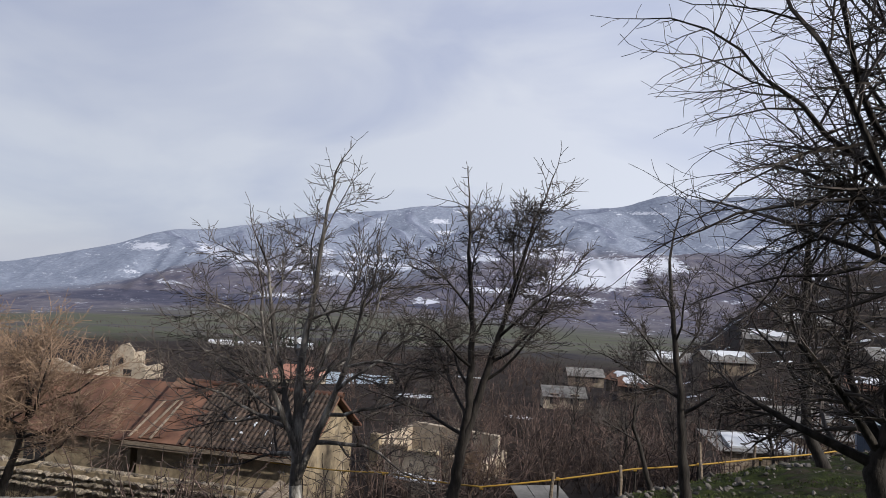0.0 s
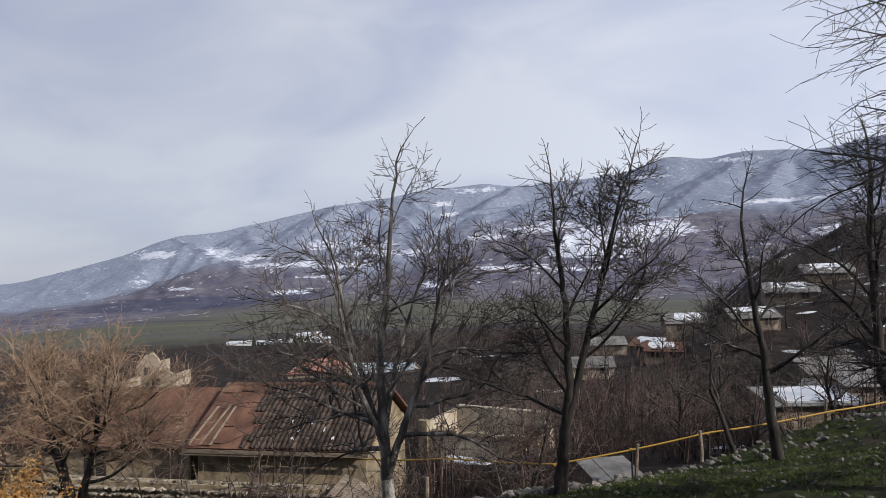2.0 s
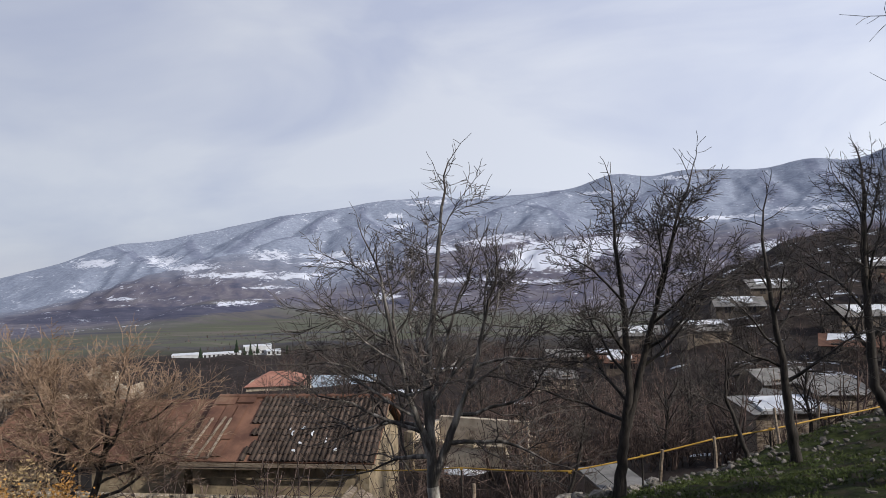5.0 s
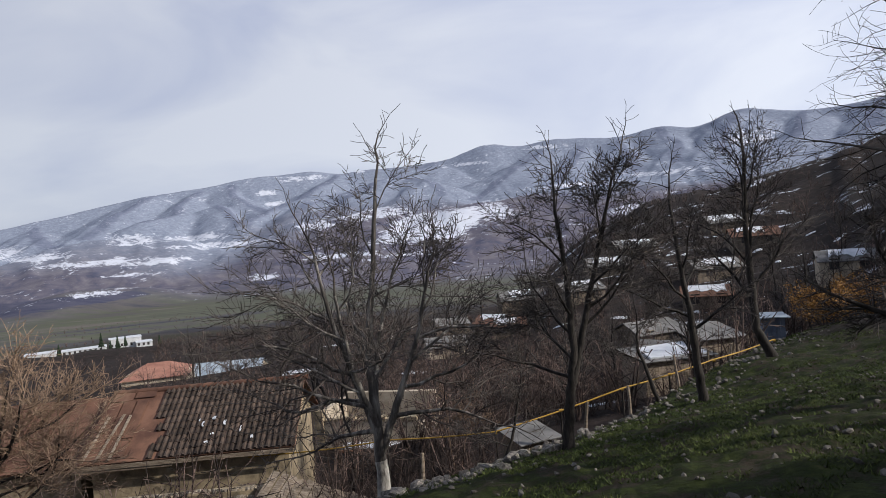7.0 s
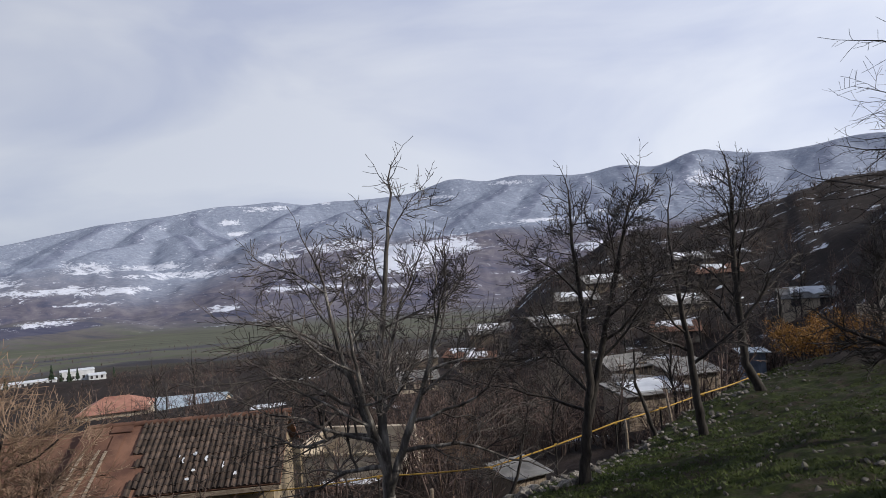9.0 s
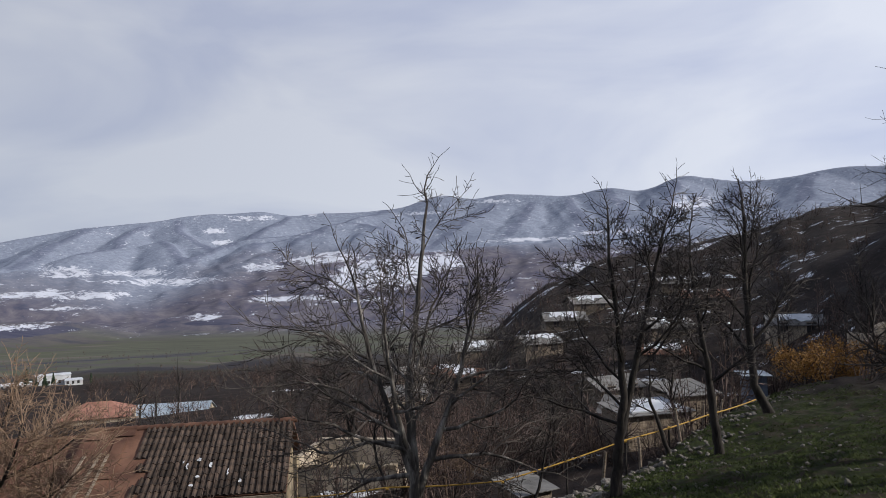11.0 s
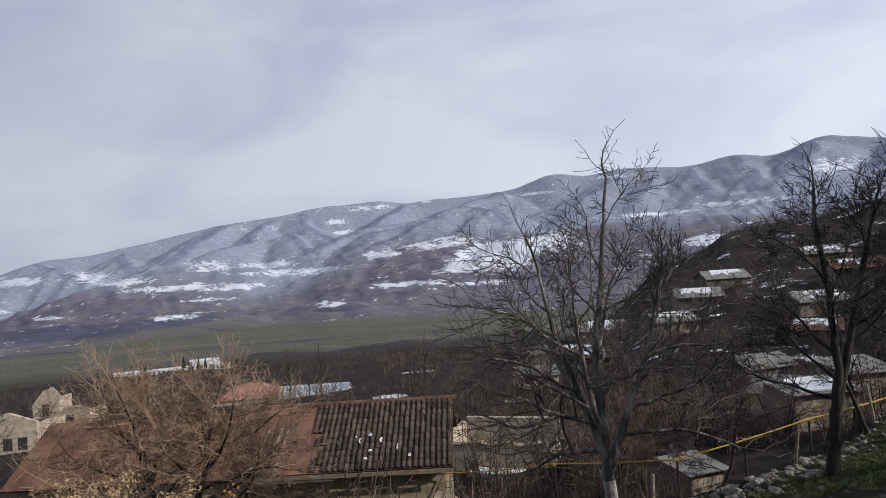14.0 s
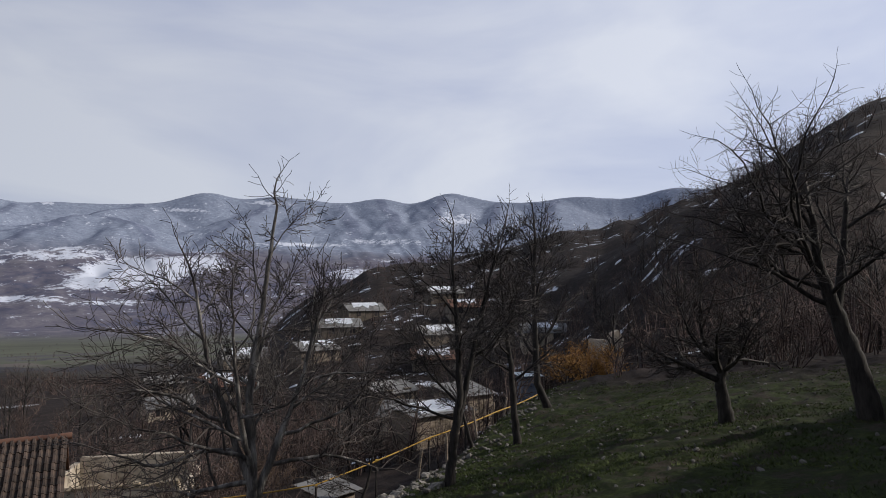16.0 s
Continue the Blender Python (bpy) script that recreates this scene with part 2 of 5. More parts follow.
def crest_field(x, y, lines, fall, round_off):
    """Highest of the ridges that drop at the slope fall from their crest lines, and the distance to the nearest crest."""
    top, near = np.full(x.shape, -1e4), np.full(x.shape, 1e4)
    for line in lines:
        q = [(CX - r * math.sin(radians(a)), CY + r * math.cos(radians(a)), r * math.tan(radians(e))) for a, e, r in line]
        for (x0, y0, z0), (x1, y1, z1) in zip(q, q[1:]):
            ex, ey = x1 - x0, y1 - y0
            u = np.clip(((x - x0) * ex + (y - y0) * ey) / (ex * ex + ey * ey), 0, 1)
            dist = np.hypot(x - x0 - u * ex, y - y0 - u * ey)
            top = np.maximum(top, z0 + (z1 - z0) * u - fall * (np.sqrt(dist * dist + round_off ** 2) - round_off))
            near = np.minimum(near, dist)
    return top, near


def mountains(x, y, az, r):
    """Height of the far slopes, and the distance to the nearest wooded crest."""
    top_el = sum(np.interp(az + k, RIDGE_AZ, RIDGE_EL) for k in (-0.9, -0.3, 0.3, 0.9)) / 4 + 0.06 * fbm(az * 0.8, az * 0, 3, 35)
    u = np.clip((r - 1300) / 3000, 0, 1)
    el = -4.55 + (top_el + 4.55) * u ** 1.1 - 2.3 * np.clip(np.sin(np.pi * np.clip((u - 0.42) / 0.58, 0, 1)), 0, 1) * np.clip((top_el - 1) / 5, 0, 1)
    z = r * np.tan(np.radians(el))
    wx, wy = x + 55 * fbm(x * 0.004, y * 0.004, 3, 31), y + 55 * fbm(x * 0.004, y * 0.004, 3, 33)
    one, d1 = crest_field(wx, wy, SPURS, 0.40, 30)
    two, d2 = crest_field(wx, wy, SPURS_EAST, 0.32, 45)
    low, _ = crest_field(wx, wy, FOOTHILLS, 0.30, 60)
    rough = smooth(1700, 2600, r) * (1 - smooth(4050, 4300, r))
    ribs = np.abs(value_noise(az * 0.55 + r * 0.0022, r * 0.0006, 23)) + 0.5 * np.abs(value_noise(az * 1.2 - r * 0.003, r * 0.001, 25))
    z = np.maximum(np.maximum(z, low), np.maximum(one, two)) + rough * (9 - 26 * ribs + 7 * fbm(x * 0.012, y * 0.012, 3, 27))
    z = np.minimum(z, r * np.tan(np.radians(np.maximum(top_el - 0.12, el))))
    z = np.where(r > 4300, 4300 * np.tan(np.radians(top_el)) - (r - 4300) * 0.25, z)
    return z, np.minimum(d1, d2)


def ground(x, y):
    x, y = np.asarray(x, float), np.asarray(y, float)
    az, r = polar(x, y)
    s, d = along(x, y)
    dd = np.clip(d, 0, 24)
    q = np.minimum(dd, 14)
    near = -1.5 - 0.13 * dd - 0.008 * q ** 2 - 0.08 * (dd - q) + 0.010 * np.clip(s, -6, 14) * dd + 0.05 * np.clip(-d, 0, 20)
    near = near + 0.12 * fbm(x * 0.6, y * 0.6, 3, 5) + 0.06 * smooth(5, 9, d) * fbm(x * 2.2, y * 2.2, 3, 7) + 0.075 * smooth(2, 3.5, d) * fbm(x * 3.6, y * 3.6, 3, 13)
    near = near - 1.6 * smooth(0, 2.4, d - bank(s) + 0.6 * value_noise(x * 0.5, y * 0.5, 9))
    base = np.interp(r, BASE_R, BASE_Z)
    base = base + 0.06 * r ** 0.75 * fbm(x * 0.02, y * 0.02, 3, 11) * (1 - smooth(500, 1200, r))
    base = np.where(r > 1300, mountains(x, y, az, np.maximum(r, 1301))[0], base)
    eh = np.radians(np.interp(az, HILL_AZ, HILL_EL))
    top = 260 * np.tan(eh) + 3.0 * fbm(az * 0.35, az * 0 + 2.0, 3, 41)
    steep = 1 - smooth(-46, -24, az)
    foot, start = -13 + 9.5 * steep, 40 - 20 * steep
    h = np.where(r < 260, foot + (top - foot) * np.clip((r - start) / (260 - start), 0, 1) ** (1.35 - 0.5 * steep), top + (r - 260) * -0.28) + 0.03 * np.clip(r, 0, 100) * fbm(x * 0.05, y * 0.05, 3, 51)
    w = 1 - smooth(-9, 4, az)
    base = base + w * np.maximum(h - base, 0) * (1 - smooth(420, 800, r))
    k = smooth(16, 40, np.maximum(d, 0))
    z = near * (1 - k) + base * k
    flat = -1.5 + 0.05 * np.clip(-d, 0, 30)
    return np.where(d < 0, flat + 0.05 * fbm(x * 0.6, y * 0.6, 3, 5) * smooth(0, 1, r), z)


def gz(x, y):
    return float(ground(x, y))


def ground_material():
    m = bpy.data.materials.new("open_ground")
    m.use_nodes = True
    t = m.node_tree
    p = t.nodes["Principled BSDF"]
    p.inputs["Roughness"].default_value = 0.95
    p.inputs["Specular IOR Level"].default_value = 0.1
    c = t.nodes.new("ShaderNodeTexCoord")

    def tex(scale, detail=6.0, rough=0.6, stretch3=None, distortion=0.0):
        n = t.nodes.new("ShaderNodeTexNoise")
        n.inputs["Scale"].default_value, n.inputs["Detail"].default_value, n.inputs["Roughness"].default_value = scale, detail, rough
        n.inputs["Distortion"].default_value = distortion
        src = c.outputs["Object"]
        if stretch3:
            mp = t.nodes.new("ShaderNodeMapping")
            mp.inputs["Scale"].default_value = stretch3
            t.links.new(src, mp.inputs[0])
            src = mp.outputs[0]
        t.links.new(src, n.inputs["Vector"])
        return n.outputs["Fac"]

    def ramp(fac, *stops):
        r = t.nodes.new("ShaderNodeValToRGB")
        els = r.color_ramp.elements
        while len(els) < len(stops):
            els.new(0.5)
        for e, (at, col) in zip(els, stops):
            e.position, e.color = at, (*col, 1)
        t.links.new(fac, r.inputs[0])
        return r.outputs[0]

    def mix(fac, a, b):
        x = t.nodes.new("ShaderNodeMix")
        x.data_type = "RGBA"
        t.links.new(fac, x.inputs[0])
        for sock, v in ((x.inputs[6], a), (x.inputs[7], b)):
            if isinstance(v, tuple):
                sock.default_value = (*v, 1)
            else:
                t.links.new(v, sock)
        return x.outputs[2]

    def attr(name):
        a = t.nodes.new("ShaderNodeAttribute")
        a.attribute_name = name
        return a.outputs["Fac"]

    def rng(fac, lo, hi):
        r = t.nodes.new("ShaderNodeMapRange")
        r.interpolation_type = "SMOOTHSTEP"
        r.inputs["From Min"].default_value, r.inputs["From Max"].default_value = lo, hi
        t.links.new(fac, r.inputs[0])
        return r.outputs[0]

    def math2(op, a, b):
        n = t.nodes.new("ShaderNodeMath")
        n.operation = op
        for sock, v in ((n.inputs[0], a), (n.inputs[1], b)):
            if isinstance(v, float):
                sock.default_value = v
            else:
                t.links.new(v, sock)
        return n.outputs[0]

    turf = ramp(tex(1.7, 10, 0.8), (0.34, (0.012, 0.010, 0.008)), (0.42, (0.040, 0.031, 0.023)), (0.50, (0.014, 0.020, 0.006)), (0.60, (0.034, 0.044, 0.011)), (0.72, (0.080, 0.070, 0.034)))
    soil = ramp(tex(0.35, 8, 0.7), (0.3, (0.009, 0.007, 0.007)), (0.55, (0.024, 0.018, 0.016)), (0.75, (0.065, 0.048, 0.042)))
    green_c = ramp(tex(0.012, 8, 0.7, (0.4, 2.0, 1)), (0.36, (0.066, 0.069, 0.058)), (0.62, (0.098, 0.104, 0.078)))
    # Valley heath and plain: bluish distance haze is mixed into the colours.
    hazed_heath_c = ramp(tex(0.02, 8, 0.75, (0.4, 2.0, 1)), (0.36, (0.045, 0.05, 0.085)), (0.64, (0.085, 0.085, 0.12)))
    hazed_plain_c = ramp(tex(0.0045, 10, 0.7, (0.35, 2.6, 1)), (0.36, (0.045, 0.048, 0.062)), (0.46, (0.09, 0.085, 0.08)), (0.54, (0.078, 0.09, 0.058)), (0.64, (0.13, 0.112, 0.108)))
    # Foothill and mountain woods: blue aerial haze is painted into these base colours.
    hazed_slope_c = ramp(tex(0.011, 10, 0.75, None, 0.5), (0.36, (0.06, 0.064, 0.105)), (0.5, (0.105, 0.10, 0.13)), (0.66, (0.165, 0.155, 0.175)))
    hazed_wood_c = ramp(tex(0.05, 12, 0.85), (0.36, (0.13, 0.155, 0.22)), (0.5, (0.195, 0.225, 0.295)), (0.64, (0.28, 0.315, 0.39)))
    col = mix(attr("turf"), soil, turf)
    col = mix(attr("plain"), col, hazed_plain_c)
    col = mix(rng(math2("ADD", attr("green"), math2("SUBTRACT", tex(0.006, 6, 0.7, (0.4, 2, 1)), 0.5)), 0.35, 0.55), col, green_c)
    col = mix(attr("foot"), col, hazed_slope_c)
    col = mix(rng(math2("ADD", attr("heath"), math2("SUBTRACT", tex(0.012, 6, 0.7, (0.4, 2, 1)), 0.5)), 0.35, 0.5), col, hazed_heath_c)
    # Crest woods and dark tree specks carry the same painted haze blue.
    hazed_wood_c = mix(math2("MULTIPLY", rng(attr("crest"), 0.35, 0.85), 0.6), hazed_wood_c, ramp(tex(0.05, 6, 0.7), (0.35, (0.08, 0.095, 0.15)), (0.65, (0.135, 0.15, 0.22))))
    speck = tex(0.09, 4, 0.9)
    hazed_wood_c = mix(math2("MULTIPLY", rng(speck, 0.55, 0.72), 0.5), hazed_wood_c, (0.085, 0.10, 0.16))
    col = mix(attr("mountain"), col, hazed_wood_c)
    streak = math2("SUBTRACT", tex(0.012, 10, 0.72, None, 0.8), 0.5)
    fleck = math2("SUBTRACT", tex(0.05, 8, 0.8), 0.5)
    snow_n = math2("ADD", math2("MULTIPLY", attr("snow"), 0.72), math2("ADD", math2("MULTIPLY", streak, 3.0), math2("MULTIPLY", fleck, 3.0)))
    snow_n = math2("MULTIPLY", snow_n, rng(attr("foot"), 0.0, 0.5))
    # Far snow is dulled and blued for haze in its own colour.
    col = mix(rng(snow_n, 0.40, 0.62), col, (0.50, 0.53, 0.61))
    hill_snow = math2("ADD", tex(0.09, 9, 0.75), math2("MULTIPLY", attr("hill_snow"), 0.5))
    col = mix(rng(hill_snow, 0.86, 0.90), col, (0.50, 0.53, 0.60))
    t.links.new(col, p.inputs["Base Color"])
    b = t.nodes.new("ShaderNodeBump")
    b.inputs["Strength"].default_value, b.inputs["Distance"].default_value = 0.6, 0.06
    t.links.new(tex(6, 6, 0.7), b.inputs["Height"])
    t.links.new(b.outputs[0], p.inputs["Normal"])
    return m


# snow lying on the open slopes: direction, rise, and half sizes, all in degrees
SNOW_LOW = [(44.5, 1.6, 2, 0.4), (39.6, 1.8, 1.5, 0.5), (37, 1.2, 2.5, 0.35), (31, 2.2, 2, 0.5), (26, 2.0, 3, 0.3), (23.5, 1.3, 5, 0.3), (29, 0.2, 3, 0.3), (33, 0.5, 5, 0.3), (30.8, -0.7, 2, 0.18),
            (42.7, -1.2, 1.3, 0.2), (16, 2.4, 2, 0.45), (12, 2.9, 3, 0.5), (15.2, -0.5, 2.2, 0.28), (33.5, -1.95, 1.8, 0.28), (20.8, -1.85, 1.4, 0.3), (13, -0.4, 3, 0.25), (7, -0.8, 3, 0.25)]
SNOW_HIGH = [(9.5, 3.1, 3.5, 0.45), (4.5, 1.5, 4, 1.0), (0.5, 2.4, 3, 0.9), (-8, 4.2, 4, 0.22), (-16, 4.5, 4, 0.22), (-12.5, 1.6, 2, 0.5), (11.5, 6.9, 0.8, 0.22), (2.0, 6.9, 2.6, 0.2), (-5, 7.8, 2, 0.2),
             (17, 6.6, 2, 0.25), (20, 5.5, 1, 0.3), (19.5, 4.5, 0.8, 0.2), (-22, 6.5, 2, 0.6)]


def snow_amount(az, rise):
    total = np.zeros(az.shape)
    for a, e, wa, we in SNOW_LOW + SNOW_HIGH:
        total = np.maximum(total, np.exp(-(((az - a) / wa) ** 2 + ((rise - e) / we) ** 2) ** 1.5))
    field = np.exp(-((az - 5.5 + (rise - 1.5) * 1.6) / 4.2) ** 4 - ((rise - 1.55) / 1.35) ** 4)   # the open snowfield
    return np.maximum(total, 1.7 * field)


def build_ground():
    fine = np.linspace(-64, 64, 601)
    azs = np.concatenate([fine, np.linspace(64, 296, 60)[1:-1]])
    rs = np.concatenate([[0.0], np.geomspace(0.6, 6, 25), np.linspace(6, 24, 110)[1:], np.geomspace(24, 1300, 80)[1:], np.linspace(1300, 4720, 150)[1:]])
    a, r = np.meshgrid(np.radians(azs), rs, indexing="ij")
    x, y = CX - r * np.sin(a), CY + r * np.cos(a)
    z = ground(x, y)
    na, nr = a.shape
    verts = np.stack([x, y, z], -1).reshape(-1, 3)
    i, j = np.meshgrid(np.arange(na), np.arange(nr - 1), indexing="ij")
    k = (i + 1) % na
    faces = np.stack([i * nr + j, i * nr + j + 1, k * nr + j + 1, k * nr + j], -1).reshape(-1, 4)
    me = bpy.data.meshes.new("ground")
    me.from_pydata(verts.tolist(), [], faces.tolist())
    ad, rr = np.degrees(a), r
    s, d = along(x, y)
    rise = np.degrees(np.arctan2(z, np.maximum(r, 1)))
    layers = {
        "turf": (1 - smooth(-0.5, 1.6, d - bank(s) + 1.2 * fbm(x * 0.5, y * 0.5, 3, 61))) * smooth(-9, -4, s) * (1 - smooth(9, 13, s)),
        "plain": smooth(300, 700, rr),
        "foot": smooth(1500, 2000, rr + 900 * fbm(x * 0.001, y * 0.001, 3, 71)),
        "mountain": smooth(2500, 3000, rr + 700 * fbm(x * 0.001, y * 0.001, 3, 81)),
        "snow": np.where(rr > 1300, snow_amount(ad, rise), 0),
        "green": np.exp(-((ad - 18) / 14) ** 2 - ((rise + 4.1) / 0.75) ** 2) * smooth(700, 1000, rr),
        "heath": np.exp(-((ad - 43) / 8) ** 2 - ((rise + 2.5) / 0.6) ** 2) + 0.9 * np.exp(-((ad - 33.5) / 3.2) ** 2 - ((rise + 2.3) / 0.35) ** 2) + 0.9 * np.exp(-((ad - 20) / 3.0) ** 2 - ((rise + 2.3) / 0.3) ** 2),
        "hill_snow": 0.56 * smooth(40, 80, rr) * (1 - smooth(420, 700, rr)) * (1 - smooth(-8, 6, ad)),
    }
    dist = mountains(x, y, ad, rr)[1]
    layers["crest"] = np.exp(-(dist / 42) ** 2) * smooth(2700, 3000, rr)
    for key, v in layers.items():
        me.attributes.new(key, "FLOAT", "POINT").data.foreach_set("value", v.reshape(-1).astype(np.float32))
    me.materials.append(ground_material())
    me.polygons.foreach_set("use_smooth", [True] * len(me.polygons))
    ob = new("ground", me)
    return tagged(ob, "hillside, valley floor and snow-streaked mountains", "ground", kind="structure")


build_ground()


# ---- mesh helpers ----
def part(name, bm, mat, parent=None, label="", smooth_faces=False):
    """Links a bmesh as one mesh object, under a thing where one is given."""
    me = bpy.data.meshes.new(name)
    bm.to_mesh(me)
    bm.free()
    return mesh_part(name, me, mat, parent, label, smooth_faces)


def mesh_part(name, me, mat, parent=None, label="", smooth_faces=False):
    if not me.materials:
        me.materials.append(mat)
    if smooth_faces:
        me.polygons.foreach_set("use_smooth", [True] * len(me.polygons))
    ob = new(name, me)
    if parent is not None:
        ob.parent = parent
    if label:
        tagged(ob, label)
    return ob


def thing(name, m, label, category, group="", kind=""):
    ob = new(name)
    ob.matrix_world = m
    return tagged(ob, label, category, group, kind)


def box_bm(lo, hi, bevel=0.0, bm=None):
    bm = bm or bmesh.new()
    x0, y0, z0 = lo
    x1, y1, z1 = hi
    r = bmesh.ops.create_cube(bm, size=1.0)
    bmesh.ops.transform(bm, matrix=Matrix.LocRotScale(((x0 + x1) / 2, (y0 + y1) / 2, (z0 + z1) / 2), None, (abs(x1 - x0), abs(y1 - y0), abs(z1 - z0))), verts=r["verts"])
    if bevel:
        es = list({e for v in r["verts"] for e in v.link_edges})
        bmesh.ops.bevel(bm, geom=es, offset=bevel, segments=1, affect="EDGES")
    return bm


def slab_bm(corners, thick, bm=None):
    """A slab under four or more corners given anticlockwise seen from its upper side."""
    bm = bm or bmesh.new()
    c = [Vector(v) for v in corners]
    n = (c[1] - c[0]).cross(c[2] - c[0]).normalized()
    up = [bm.verts.new(v) for v in c]
    dn = [bm.verts.new(v - n * thick) for v in c]
    bm.faces.new(up)
    bm.faces.new(dn[::-1])
    for i in range(len(c)):
        k = (i + 1) % len(c)
        bm.faces.new((up[k], up[i], dn[i], dn[k]))
    return bm


class Tubes:
    """Gathers many tapered tubes into one mesh."""

    def __init__(self):
        self.v, self.f = [], []

    def add(self, pts, radii, sides=3):
        base = len(self.v)
        n = len(pts)
        for i in range(n):
            t = (pts[min(i + 1, n - 1)] - pts[max(i - 1, 0)]).normalized()
            a = t.cross(Vector((0.31, 0.95, 0.1)))
            if a.length < 1e-3:
                a = t.cross(Vector((1, 0, 0)))
            a.normalize()
            b = t.cross(a)
            for k in range(sides):
                q = 2 * math.pi * k / sides
                self.v.append(pts[i] + (a * math.cos(q) + b * math.sin(q)) * radii[i])
        for i in range(n - 1):
            for k in range(sides):
                k2 = (k + 1) % sides
                self.f.append((base + i * sides + k, base + i * sides + k2, base + (i + 1) * sides + k2, base + (i + 1) * sides + k))

    def mesh(self, name):
        me = bpy.data.meshes.new(name)
        me.from_pydata([tuple(v) for v in self.v], [], self.f)
        return me


def rand_dir(rng):
    v = Vector((rng.gauss(0, 1), rng.gauss(0, 1), rng.gauss(0, 1)))
    return v.normalized()


def lean(d, axis_angle, rng, angle):
    """d turned by angle degrees away from itself, towards a random side."""
    side = d.cross(rand_dir(rng))
    if side.length < 1e-3:
        side = d.cross(Vector((1, 0, 0)))
    side.normalize()
    return (Matrix.Rotation(radians(angle), 3, side) @ d).normalized()


def branch(rng, tubes, p, d, length, radius, level, levels, cfg, tips=None):
    """One branch and all that grows on it. tubes: list of Tubes by level."""
    n = max(cfg.get("least", 2), int(length / cfg["seg"][min(level, len(cfg["seg"]) - 1)]))
    n = min(n, 9)
    pts, rad, dirs = [p.copy()], [radius], [d.copy()]
    end_r = max(cfg["thin"], radius * cfg["taper"])
    for i in range(n):
        d = (d + rand_dir(rng) * cfg["wobble"] + Vector((0, 0, 1)) * cfg["rise"][min(level, len(cfg["rise"]) - 1)]).normalized()
        p = p + d * (length / n)
        pts.append(p.copy())
        rad.append(radius + (end_r - radius) * (i + 1) / n)
        dirs.append(d.copy())
    sides = 7 if radius > 0.06 else 5 if radius > 0.02 else 3
    tubes[min(level, len(tubes) - 1)].add(pts, rad, sides)
    if tips is not None and level >= levels - 1:
        tips.append((p.copy(), d.copy()))
    if level >= levels:
        return
    count = cfg["kids"][min(level, len(cfg["kids"]) - 1)]
    count = max(1, int(round(count * rng.uniform(0.75, 1.25))))
    start = cfg["bare"][min(level, len(cfg["bare"]) - 1)]
    for k in range(count):
        u = start + (1 - start) * (k + rng.uniform(0.1, 0.9)) / count
        f = u * n
        i = min(int(f), n - 1)
        q = pts[i].lerp(pts[i + 1], f - i)
        rr = rad[i] + (rad[i + 1] - rad[i]) * (f - i)
        dd = lean(dirs[i], None, rng, rng.uniform(*cfg["angle"]))
        if dd.z < cfg["droop"]:
            dd.z = cfg["droop"] + rng.uniform(0, 0.2)
            dd.normalize()
        ln = length * cfg["ratio"] * rng.uniform(0.5, 1.25) * (1.2 - 0.55 * u)
        branch(rng, tubes, q, dd, max(ln, 0.12), max(cfg["thin"], rr * 0.62), level + 1, levels, cfg, tips)
    # the leader goes on as a finer branch
    branch(rng, tubes, pts[-1], dirs[-1], max(0.12, length * cfg["ratio"] * 0.8), end_r, level + 1, levels, cfg, tips)


TREE_CFG = dict(seg=(0.35, 0.3, 0.22, 0.18, 0.15), taper=0.45, thin=0.0048, wobble=0.30, rise=(0.05, 0.04, 0.04, 0.05), kids=(7, 6, 5),
                bare=(0.25, 0.15, 0.15, 0.1), angle=(32, 78), droop=-0.3, ratio=0.60)


